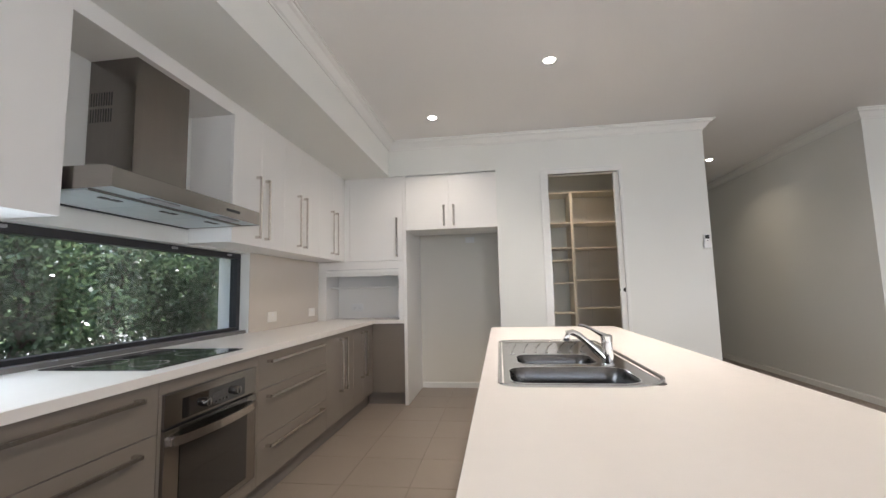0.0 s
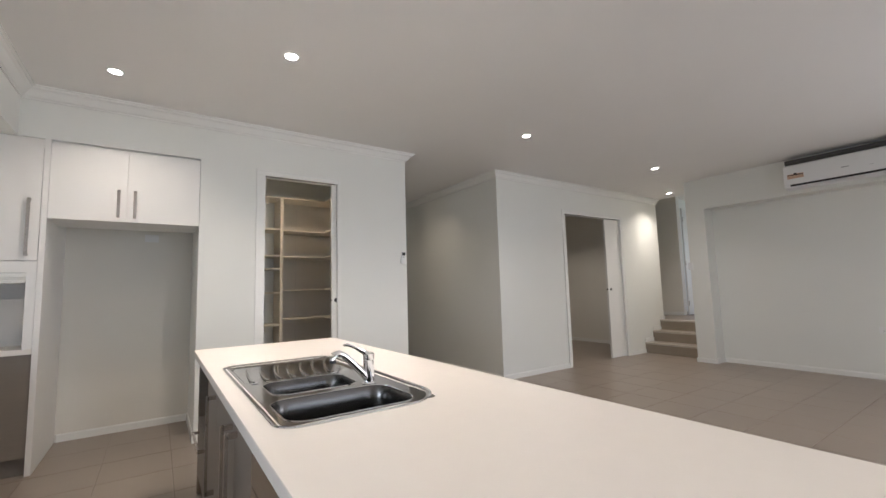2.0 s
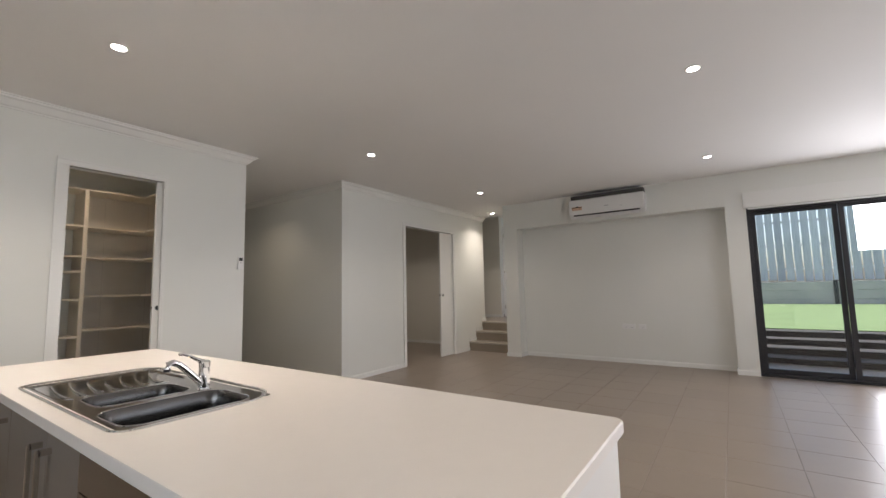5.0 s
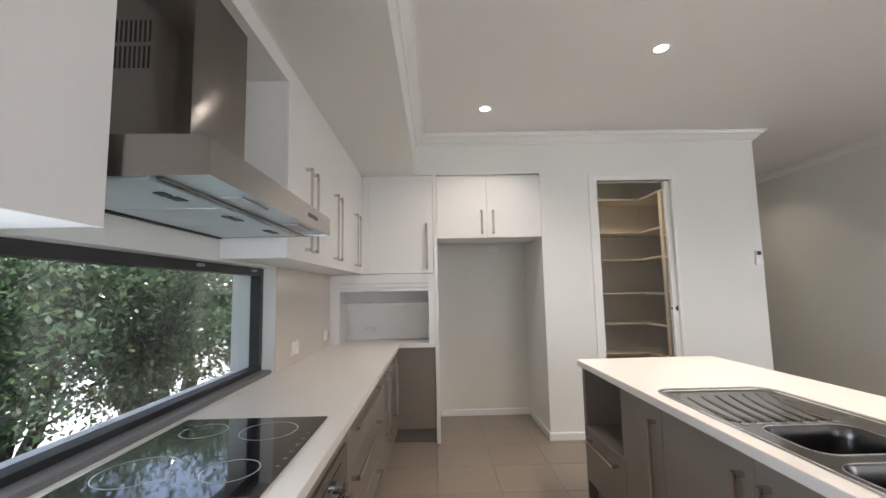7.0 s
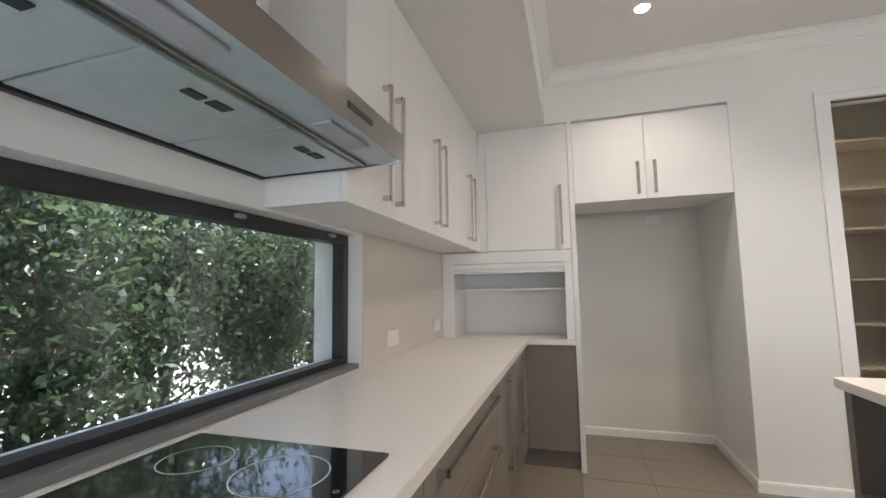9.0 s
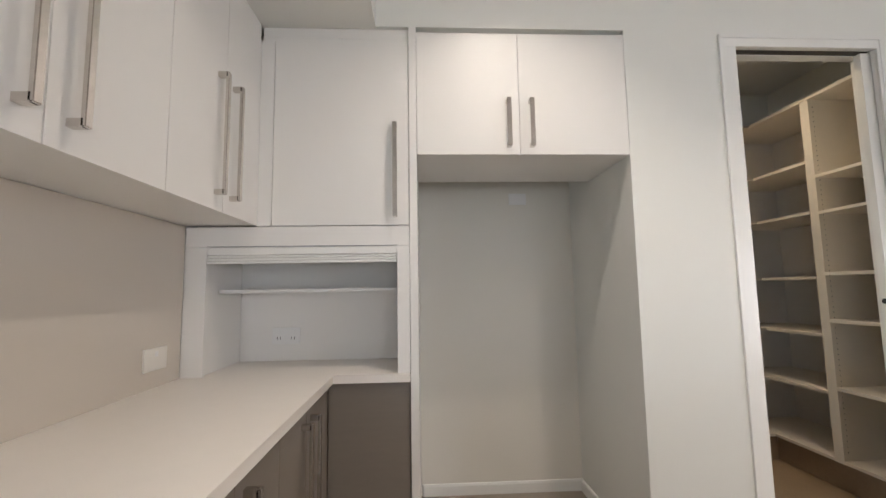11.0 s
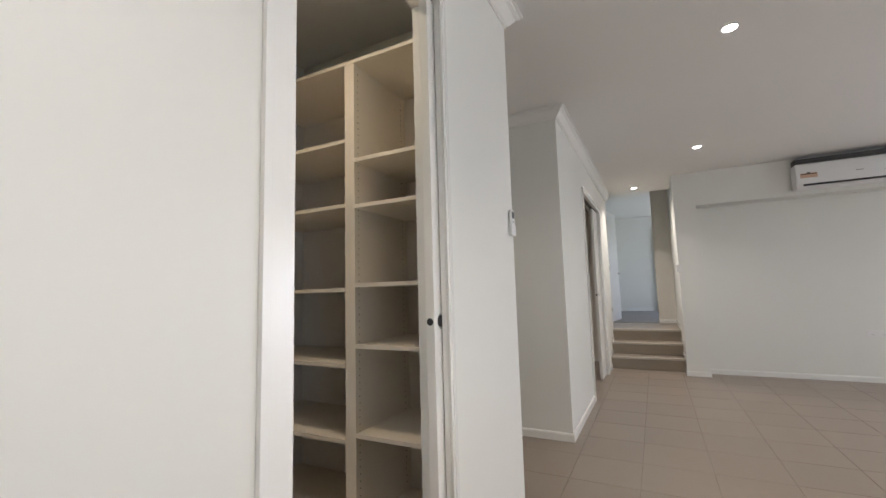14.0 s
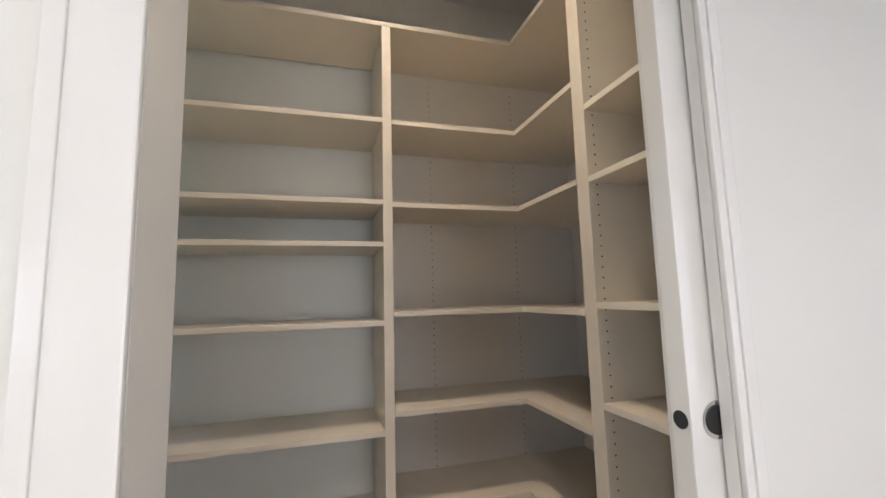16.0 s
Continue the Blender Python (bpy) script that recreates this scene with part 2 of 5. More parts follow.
def prism(bm, outline, z0, z1, hole=None, bevel=0.0):
    """An upright prism over an outline, with a hole of as many points if wanted, its top edge eased."""
    n = len(outline)
    cx, cy = sum(p[0] for p in outline) / n, sum(p[1] for p in outline) / n

    def ring(pts, z, inset=0.0):
        res = []
        for x, y in pts:
            d = math.hypot(x - cx, y - cy)
            res.append(bm.verts.new((x - (x - cx) / d * inset, y - (y - cy) / d * inset, z)))
        return res

    rings = [ring(outline, z0, bevel), ring(outline, z0 + bevel), ring(outline, z1 - bevel), ring(outline, z1, bevel)] if bevel else [ring(outline, z0), ring(outline, z1)]
    for a, b in zip(rings, rings[1:]):
        for k in range(n):
            bm.faces.new((a[k], a[(k + 1) % n], b[(k + 1) % n], b[k]))
    if hole:
        low, high = ring(hole, z0), ring(hole, z1)
        for k in range(n):
            j = (k + 1) % n
            bm.faces.new((high[k], high[j], low[j], low[k]))
            bm.faces.new((rings[-1][k], rings[-1][j], high[j], high[k]))
            bm.faces.new((rings[0][j], rings[0][k], low[k], low[j]))
    else:
        bm.faces.new(rings[0][::-1])
        bm.faces.new(rings[-1])
    return bm


def finish(name, bm, material, smooth=False):
    bmesh.ops.recalc_face_normals(bm, faces=bm.faces)
    me = bpy.data.meshes.new(name)
    bm.to_mesh(me)
    bm.free()
    me.materials.append(material)
    if smooth:
        me.shade_smooth()
        me.set_sharp_from_angle(angle=radians(35))
    return me


def thing(name, base, label, category, group=""):
    """A thing: an empty at its base, under which its parts hang."""
    ob = new(name)
    ob.empty_display_size = 0.1
    ob.location = base
    BASE[ob] = Vector(base)
    return tagged(ob, label, category, group)


def part(name, bm, material, parent, label="", smooth=False):
    """One mesh, built in world places, as a part of a thing or of a part."""
    bmesh.ops.translate(bm, vec=-BASE[parent], verts=bm.verts)
    ob = new(name, finish(name, bm, material, smooth))
    ob.parent = parent
    BASE[ob] = BASE[parent]
    return tagged(ob, label)


def structure(name, bm, material, label="", category="", smooth=False):
    ob = new(name, finish(name, bm, material, smooth))
    BASE[ob] = Vector((0, 0, 0))
    return tagged(ob, label, category, kind="structure")


def single(name, bm, material, label, category, group="", smooth=False):
    ob = new(name, finish(name, bm, material, smooth))
    BASE[ob] = Vector((0, 0, 0))
    return tagged(ob, label, category, group)


def wall(bm, along, face, back, a0, a1, z0, z1, holes=()):
    """A wall along "x" or "y" from a0 to a1, between the planes face and back, with rectangular openings (a0, a1, z0, z1)."""
    av = sorted({a0, a1, *(v for h in holes for v in h[:2] if a0 < v < a1)})
    zv = sorted({z0, z1, *(v for h in holes for v in h[2:] if z0 < v < z1)})
    lo, hi = min(face, back), max(face, back)
    for p, q in zip(av, av[1:]):
        run = None
        for s, e in zip(zv, zv[1:]):
            inside = any(h[0] <= p and q <= h[1] and h[2] <= s and e <= h[3] for h in holes)
            if not inside:
                run = [run[0], e] if run and run[1] == s else ([s, e] if not run else (slab(bm, *((p, q, lo, hi) if along == "x" else (lo, hi, p, q)), *run), [s, e])[1])
        if run:
            slab(bm, *((p, q, lo, hi) if along == "x" else (lo, hi, p, q)), *run)
    return bm


def run_profile(bm, profile, p0, p1, inward, e0=0, e1=0):
    """A moulding along p0 to p1: profile of (distance off the wall, height); e: +1 an outer, -1 an inner mitre."""
    p0, p1, inward = Vector((*p0, 0)), Vector((*p1, 0)), Vector((*inward, 0))
    way = (p1 - p0).normalized()
    rings = [[bm.verts.new(p + inward * d + way * s * e * d + Vector((0, 0, z))) for d, z in profile] for p, s, e in ((p0, -1, e0), (p1, 1, e1))]
    n = len(profile)
    for k in range(n):
        bm.faces.new((rings[0][k], rings[0][(k + 1) % n], rings[1][(k + 1) % n], rings[1][k]))
    bm.faces.new(rings[0])
    bm.faces.new(rings[1][::-1])
    return bm


COVE = [(0.0, CEIL - 0.095), (0.008, CEIL - 0.095), (0.008, CEIL - 0.083), (0.022, CEIL - 0.075), (0.038, CEIL - 0.055),
        (0.055, CEIL - 0.034), (0.075, CEIL - 0.024), (0.078, CEIL - 0.012), (0.092, CEIL - 0.010), (0.092, CEIL - 0.001), (0.0, CEIL - 0.001)]
SKIRT = [(0.0, 0.0), (0.013, 0.0), (0.013, 0.055), (0.009, 0.066), (0.0, 0.068)]

# ---- the large structure ----
W, E, N, S = -1.90, 6.93, 4.45, -4.2   # kitchen window wall, living wall, pantry wall, the wall behind
WIN = (0.25, 3.14, 0.902, 1.545)       # kitchen window opening
SLD = (-3.40, -0.38, 0.0, 2.345)       # sliding door opening
SLS = (-0.2, 3.2, 0.0, 2.345)            # unseen glass door added in the wall behind, for light
PAN = (0.685, 1.412, 0.0, 2.42)         # pantry doorway
DBL = (5.15, 6.65, 0.0, 2.40)          # double sliding doorway
LVL = 0.56                             # upper hall floor

bm = wall(bmesh.new(), "y", W, W - 0.27, S - 0.2, 6.1, -0.15, CEIL, [WIN])
structure("wall_west", bm, M_WALL, "warm white painted wall with a long low window", "wall")
bm = wall(bmesh.new(), "x", S, S - 0.2, W, E + 0.4, -0.15, CEIL, [SLS])
structure("wall_south", bm, M_WALL, "plain warm white painted wall with an added glass door", "wall")
bm = wall(bmesh.new(), "x", N, N + 0.12, 0.13, 2.26, 0, CEIL, [(PAN[0] - 0.018, PAN[1] + 0.018, 0, PAN[3] + 0.018)])
slab(bm, W, 0.13, N, N + 0.09, 2.5, CEIL)
slab(bm, 0.13, 0.16, N + 0.12, 5.36, 0, CEIL)
structure("wall_north", bm, M_WALL, "warm white painted wall with a tall pantry doorway", "wall")
bm = slab(bmesh.new(), 0.16, 2.14, 5.90, 6.0, 0, CEIL)
structure("wall_pantry", bm, M_WALL, "white painted wall at the back of the pantry", "wall")
bm = slab(bmesh.new(), -0.89, 0.13, 5.27, 5.36, 0, 2.7)
slab(bm, W, -0.89, 4.86, 4.95, 0, CEIL)
# cream instead of white: the recess's warm shade put into the wall colour
structure("wall_recess", bm, M_HALLWALL, "white painted wall at the back of the fridge recess", "wall")
bm = slab(bmesh.new(), 2.14, 2.26, N + 0.12, 8.5, 0, CEIL)
slab(bm, W - 0.27, 3.75, 8.5, 8.6, 0, CEIL)
structure("wall_corridor", bm, M_HALLWALL, "cream painted corridor wall", "wall")
bm = slab(bmesh.new(), 3.735, 3.855, 4.585, 8.6, 0, CEIL)
wall(bm, "x", 4.465, 4.585, 3.735, 7.92, 0, CEIL, [(DBL[0] - 0.018, DBL[1] + 0.018, 0, DBL[3] + 0.018)])
structure("wall_living_north", bm, M_WALL, "warm white painted wall with a double sliding doorway", "wall")
bm = slab(bmesh.new(), 7.80, 7.92, 4.585, 7.6, 0, LVL + 2.7)
slab(bm, 3.87, 7.92, 7.6, 7.7, 0, CEIL)
structure("wall_side_room", bm, M_HALLWALL, "cream painted wall of the room behind the sliding doors", "wall")
bm = wall(bmesh.new(), "y", E, E + 0.27, S - 0.2, -0.13, -0.15, CEIL, [SLD])
slab(bm, E, E + 0.27, 3.17, 3.445, 0, CEIL)
slab(bm, E, E + 0.27, -0.13, 3.17, 2.40, CEIL)
slab(bm, E + 0.27, E + 0.40, -0.38, 3.445, 0, CEIL)
slab(bm, E + 0.40, 9.05, 3.325, 3.445, 0, LVL + CEIL)
structure("wall_east", bm, M_WALL, "warm white painted wall with a wide shallow recess", "wall")
bm = slab(bmesh.new(), 9.05, 9.17, 3.40, 3.74, 0, LVL + CEIL)
slab(bm, 9.05, 9.17, 4.62, 6.1, 0, LVL + CEIL)
slab(bm, 7.92, 9.05, 6.0, 6.1, 0, LVL + CEIL)
structure("wall_hall_end", bm, M_HALLWALL, "cream painted wall at the top of the steps", "wall")
bm = slab(bmesh.new(), 13.3, 13.4, 2.2, 5.2, LVL, LVL + 2.7)
slab(bm, 9.17, 13.3, 5.1, 5.2, LVL, LVL + 2.7)
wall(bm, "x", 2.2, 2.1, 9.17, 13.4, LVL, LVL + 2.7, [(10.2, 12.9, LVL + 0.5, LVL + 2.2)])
slab(bm, 9.05, 9.17, 2.1, 3.40, LVL, LVL + 2.7)
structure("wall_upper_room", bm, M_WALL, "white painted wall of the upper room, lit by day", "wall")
bm = slab(bmesh.new(), W - 0.27, E + 0.25, S - 0.2, 8.7, CEIL, CEIL + 0.15)
slab(bm, E + 0.25, 7.92, 3.44, 8.7, CEIL, CEIL + 0.15)
slab(bm, 7.84, 7.92, 3.445, 4.585, CEIL + 0.15, LVL + 2.7)
slab(bm, E + 0.25, E + 0.3, S - 0.2, 3.44, CEIL, CEIL + 0.15)
structure("ceiling", bm, M_CEIL, "flat off-white plaster ceiling", "ceiling")
bm = slab(bmesh.new(), 7.80, 13.5, 2.0, 6.15, LVL + 2.7, LVL + 2.85)
structure("ceiling_upper", bm, M_CEIL, "flat white ceiling of the upper room", "ceiling")
structure("eave", slab(bmesh.new(), E + 0.271, E + 2.2, S - 0.4, 2.0, 2.62, 2.70), M_RENDER, "pale soffit of the eave over the sliding door", "eave")
bm = slab(bmesh.new(), W - 0.5, E + 2.2, S - 0.5, 9.0, CEIL + 0.53, CEIL + 0.61)
slab(bm, 9.05, 15.2, 1.6, 9.0, CEIL + 0.62, CEIL + 0.72)
structure("roof", bm, M_ROOF, "flat grey sheet roof over the house", "roof")
bm = slab(bmesh.new(), W, -1.065, S, N, 2.50, CEIL - 0.001)
structure("bulkhead", bm, M_WALL, "white plaster bulkhead over the kitchen cabinets", "bulkhead")

bm = bmesh.new()
run_profile(bm, COVE, (-1.065, S), (-1.065, N), (1, 0), -1, -1)
run_profile(bm, COVE, (-1.065, N), (2.26, N), (0, -1), -1, 1)
run_profile(bm, COVE, (2.26, N), (2.26, 8.5), (1, 0), 1, -1)
run_profile(bm, COVE, (3.735, 4.465), (3.735, 8.5), (-1, 0), 1, -1)
run_profile(bm, COVE, (3.735, 4.465), (7.92, 4.465), (0, -1), 1, 0)
run_profile(bm, COVE, (-1.065, S), (E, S), (0, 1), -1, -1)
structure("cornice", bm, M_TRIM, "white moulded plaster cornice along the ceiling", "cornice", smooth=False)

bm = bmesh.new()
for p0, p1, inward, e0, e1 in (
        ((0.13, N), (PAN[0] - 0.084, N), (0, -1), 1, 0), ((PAN[1] + 0.035, N), (2.26, N), (0, -1), 0, 1), ((2.26, N), (2.26, 8.5), (1, 0), 1, -1),
        ((3.735, 4.465), (3.735, 8.5), (-1, 0), 1, 0), ((3.735, 4.465), (DBL[0] - 0.062, 4.465), (0, -1), 1, 0), ((DBL[1] + 0.062, 4.465), (7.22, 4.465), (0, -1), 0, 0),
        ((-0.873, 5.27), (0.13, 5.27), (0, -1), -1, -1), ((0.13, N), (0.13, 5.27), (-1, 0), 1, -1),
        ((E, 3.17), (E, 3.445), (-1, 0), 1, 1), ((E, 3.445), (7.22, 3.445), (0, 1), 1, 0), ((E, 3.17), (7.2, 3.17), (0, -1), 1, -1),
        ((7.2, -0.13), (7.2, 3.17), (-1, 0), -1, -1), ((E, -0.13), (7.2, -0.13), (0, 1), 1, -1), ((E, SLD[1]), (E, -0.13), (-1, 0), 0, 1),
        ((7.80, 4.62), (7.80, 7.6), (-1, 0), 0, 0), ((3.87, 7.6), (7.80, 7.6), (0, -1), 0, 0), ((W, S), (E, S), (0, 1), 0, 0)):
    run_profile(bm, SKIRT, p0, p1, inward, e0, e1)
structure("baseboard", bm, M_TRIM, "low white gloss skirting board", "skirting board")
bm = bmesh.new()
UPSKIRT = [(d, z + LVL) for d, z in SKIRT]
run_profile(bm, UPSKIRT, (9.05, 3.445), (9.05, 3.74), (-1, 0))
run_profile(bm, UPSKIRT, (13.3, 2.2), (13.3, 5.1), (-1, 0))
run_profile(bm, UPSKIRT, (9.17, 5.1), (13.3, 5.1), (0, -1))
run_profile(bm, UPSKIRT, (9.05, 4.62), (9.05, 6.0), (-1, 0))
run_profile(bm, UPSKIRT, (7.80, 3.445), (9.05, 3.445), (0, 1))
run_profile(bm, UPSKIRT, (7.80, 4.465), (7.92, 4.465), (0, -1), 0, 1)
for k in range(3):
    lift = [(d, z + LVL * (k + 1) / 3) for d, z in SKIRT] if k < 2 else None
    if lift:
        run_profile(bm, lift, (7.22 + 0.28 * k, 4.465), (7.52 + 0.28 * k, 4.465), (0, -1))
        run_profile(bm, lift, (7.22 + 0.28 * k, 3.445), (7.52 + 0.28 * k, 3.445), (0, 1))
structure("baseboard_upper", bm, M_TRIM, "white skirting stepping up beside the stairs", "skirting board")

# floor bed and tiles
floor = structure("floor", slab(bmesh.new(), W - 0.27, 8.4, S - 0.2, 8.7, -0.15, -0.004), M_GROUT, "greige square ceramic tiles with grey grout", "floor")
structure("floor_pantry", slab(bmesh.new(), 0.16, 2.14, N + 0.10, 5.9, -0.003, 0.003), M_PANTRYFLOOR, "brown sheet floor inside the pantry", "floor")
structure("floor_landing", slab(bmesh.new(), 7.921, 9.11, 4.466, 6.0, LVL - 0.1, LVL), M_TILE_JOINED, "greige tiled landing at the top of the steps", "floor")
structure("floor_upper_room", slab(bmesh.new(), 9.11, 13.3, 2.2, 5.1, LVL - 0.1, LVL + 0.004), M_CARPET, "grey carpet of the upper room", "carpet")

# steps up to the hall
steps = structure("stairs", slab(bmesh.new(), 7.22, 7.50, 3.445, 4.465, 0, LVL / 3 - 0.012), M_STEPTILE, "three tiled steps with pale nosings", "stairs")
for k in range(3):
    x0, z1 = 7.22 + 0.28 * k, LVL * (k + 1) / 3
    far = x0 + 0.28 if k < 2 else 9.11
    if k:
        part("riser", slab(bmesh.new(), x0, far, 3.445, 4.465, 0, z1 - 0.012), M_STEPTILE, steps)
    part("tread", slab(bmesh.new(), x0 + 0.05, far, 3.446, 4.464, z1 - 0.012, z1), M_TILE_JOINED, steps)
    part("nosing", slab(bmesh.new(), x0 - 0.012, x0 + 0.05, 3.446, 4.464, z1 - 0.03, z1 + 0.001, 0.004), M_NOSING, steps, "pale ribbed step nosing")

# ---- windows and doors ----


def pane(parent, *corner):
    ob = part("pane", slab(bmesh.new(), *corner), M_GLASS, parent, "clear glass")
    ob.visible_shadow = False
    return ob


win = tagged(thing("window_1", (-2.0, 1.7, 0.9), "long low fixed window in a dark grey frame", "window"), kind="structure")
y0, y1, z0, z1 = WIN
part("window_sill", slab(bmesh.new(), -2.04, -1.915, y0, y1, z0, z0 + 0.024, 0.003), M_SILL, win, "grey sill")
part("outer_sill", slab(bmesh.new(), -2.165, -2.041, y0, y1, z0, z0 + 0.02, 0.003), M_RENDER, win, "pale outer sill")
for a in ((-2.04, -1.975, y0, y1, z0 + 0.024, z0 + 0.05), (-2.04, -1.975, y0, y1, z1 - 0.045, z1), (-2.04, -1.975, y0, y0 + 0.04, z0 + 0.05, z1 - 0.045),
          (-2.04, -1.975, y1 - 0.045, y1, z0 + 0.05, z1 - 0.045)):
    part("window_frame", slab(bmesh.new(), *a, 0.003), M_ALU, win, "dark grey aluminium frame")
pane(win, -2.012, -2.006, y0 + 0.035, y1 - 0.04, z0 + 0.045, z1 - 0.04)
for yy in (1.46, 2.42, 2.98):
    part("latch", slab(bmesh.new(), -1.975, -1.955, yy - 0.018, yy + 0.018, z1 - 0.026, z1 - 0.012, 0.003), M_GREYPLASTIC, win)

sld = tagged(thing("door_1", (E + 0.1, -1.9, 0), "black aluminium framed glass sliding door", "sliding door"), kind="structure")
y0, y1, z0, z1 = SLD
for a in ((E + 0.02, E + 0.16, y0, y1, 0.0, 0.035), (E + 0.02, E + 0.16, y0, y1, z1 - 0.05, z1), (E + 0.02, E + 0.16, y1 - 0.045, y1, 0.035, z1 - 0.05), (E + 0.02, E + 0.16, y0, y0 + 0.045, 0.035, z1 - 0.05)):
    part("door_frame", slab(bmesh.new(), *a, 0.003), M_ALU, sld)
cuts = [y1 - 0.045, -1.345, -2.36, y0 + 0.045]
for k, (b, a) in enumerate(zip(cuts, cuts[1:])):
    x = E + (0.04 if k % 2 else 0.09)
    leaf = part("leaf", slab(bmesh.new(), x, x + 0.04, a, a + 0.055, 0.036, z1 - 0.051, 0.003), M_ALU, sld, "dark grey door stile")
    part("stile", slab(bmesh.new(), x, x + 0.04, b - 0.055, b, 0.036, z1 - 0.051, 0.003), M_ALU, leaf)
    part("rail", slab(bmesh.new(), x, x + 0.04, a + 0.055, b - 0.055, 0.036, 0.10, 0.003), M_ALU, leaf)
    part("rail", slab(bmesh.new(), x, x + 0.04, a + 0.055, b - 0.055, z1 - 0.10, z1 - 0.051, 0.003), M_ALU, leaf)
    pane(leaf, x + 0.017, x + 0.023, a + 0.05, b - 0.05, 0.095, z1 - 0.095)

# never in view; added to give the lamp behind an opening
sls = tagged(thing("door_9", (1.5, S - 0.1, 0), "unseen black framed glass door, added behind as a source of daylight", "glass door"), kind="structure")
x0, x1, z0, z1 = SLS
for a in ((x0, x1, S - 0.16, S - 0.04, 0.0, 0.05), (x0, x1, S - 0.16, S - 0.04, z1 - 0.05, z1)):
    part("door_frame", slab(bmesh.new(), *a, 0.003), M_ALU, sls)
for k in range(4):
    a = x0 + (x1 - x0 - 0.05) * k / 3
    part("stile", slab(bmesh.new(), a, a + 0.05, S - 0.15, S - 0.05, 0.05, z1 - 0.05, 0.003), M_ALU, sls)
    if k < 3:
        ob = part("pane", slab(bmesh.new(), a + 0.05, a + (x1 - x0 - 0.05) / 3, S - 0.105, S - 0.099, 0.05, z1 - 0.05), M_GLASS, sls)
        ob.visible_shadow = False

blind = thing("roller_blind", (E - 0.05, -1.87, 2.34), "white roller blind rolled up over the sliding door", "roller blind")
part("pelmet", slab(bmesh.new(), E - 0.045, E - 0.001, SLD[0], SLD[1] + 0.03, 2.345, 2.565, 0.004), M_TRIM, blind)
part("bottom_rail", slab(bmesh.new(), E - 0.036, E - 0.012, SLD[0] + 0.02, SLD[1] - 0.02, 2.318, 2.343, 0.005), M_TRIM, blind)


def architrave(name, a0, a1, head, face, pockets, w0=0.062, w1=0.062, t=0.016):
    """A moulded door frame round an opening in a wall along x."""
    fr = tagged(thing(name, ((a0 + a1) / 2, face, 0), "white moulded architrave round a doorway", "door frame"), kind="structure")
    w = 0.062
    for x0, x1 in ((a0 - w0, a0), (a1, a1 + w1)):
        bm = slab(bmesh.new(), x0, x1, face - t, face, 0, head, 0.003)
        outer = x0 if x0 < a0 else x1
        slab(bm, min(outer, outer + (0.02 if x0 < a0 else -0.02)), max(outer, outer + (0.02 if x0 < a0 else -0.02)), face - t - 0.004, face - t + 0.002, 0, head + w - 0.001, 0.0018)
        part("architrave", bm, M_TRIM, fr)
    bm = slab(bmesh.new(), a0 - w0, a1 + w1, face - t, face, head, head + w, 0.003)
    slab(bm, a0 - w0, a1 + w1, face - t - 0.006, face - t + 0.002, head + w - 0.02, head + w, 0.0025)
    part("head", bm, M_TRIM, fr)
    for x0, x1, split in ((a0 - 0.017, a0, "l" not in pockets), (a1, a1 + 0.017, "r" not in pockets)):
        for y0, y1 in (((face + 0.001, face + 0.119),) if split else ((face + 0.001, face + 0.021), (face + 0.067, face + 0.119))):
            part("jamb", slab(bmesh.new(), x0, x1, y0, y1, 0, head), M_TRIM, fr)
    part("head_jamb", slab(bmesh.new(), a0, a1, face + 0.001, face + 0.021, head, head + 0.017), M_TRIM, fr)
    part("head_jamb", slab(bmesh.new(), a0, a1, face + 0.067, face + 0.119, head, head + 0.017), M_TRIM, fr)
    part("track", slab(bmesh.new(), a0, a1, face + 0.022, face + 0.066, head + 0.003, head + 0.015), M_BLACK, fr, "dark sliding track")
    return fr


def sliding_leaf(name, x0, x1, face, head, pull_x, label):
    """A flush sliding door leaf running inside a wall, with round finger pulls."""
    lf = tagged(thing(name, ((x0 + x1) / 2, face + 0.045, 0), label, "sliding door"), kind="structure")
    part("leaf", slab(bmesh.new(), x0, x1, face + 0.026, face + 0.061, 0.008, head - 0.006, 0.002), M_DOOR, lf)
    bm = rod(bmesh.new(), (pull_x, face + 0.0245, 1.17), (pull_x, face + 0.030, 1.17), 0.027, seg=28)
    ring = part("finger_pull", bm, M_CHROME, lf, "round flush finger pull")
    part("recess", rod(bmesh.new(), (pull_x, face + 0.023, 1.17), (pull_x, face + 0.0244, 1.17), 0.021, seg=28), M_BLACK, ring)
    edge = x0 if pull_x < (x0 + x1) / 2 else x1
    out = -0.0012 if edge == x0 else 0.0012
    part("edge_pull", rod(bmesh.new(), (edge + out, face + 0.0435, 1.17), (edge - out, face + 0.0435, 1.17), 0.013, seg=20), M_BLACK, lf, "dark edge pull")
    return lf


architrave("door_2", PAN[0], PAN[1], PAN[3], N, "r", 0.083, 0.034, 0.010)
sliding_leaf("door_3", 1.363, 2.1, N, PAN[3], 1.410, "white flush pantry door slid into the wall")
architrave("door_4", DBL[0], DBL[1], DBL[3], 4.465, "lr")
sliding_leaf("door_5", 4.25, 5.21, 4.465, DBL[3], 5.165, "white flush sliding door almost wholly in the wall")
sliding_leaf("door_6", 6.24, 7.15, 4.465, DBL[3], 6.315, "white flush sliding door half out of the wall")


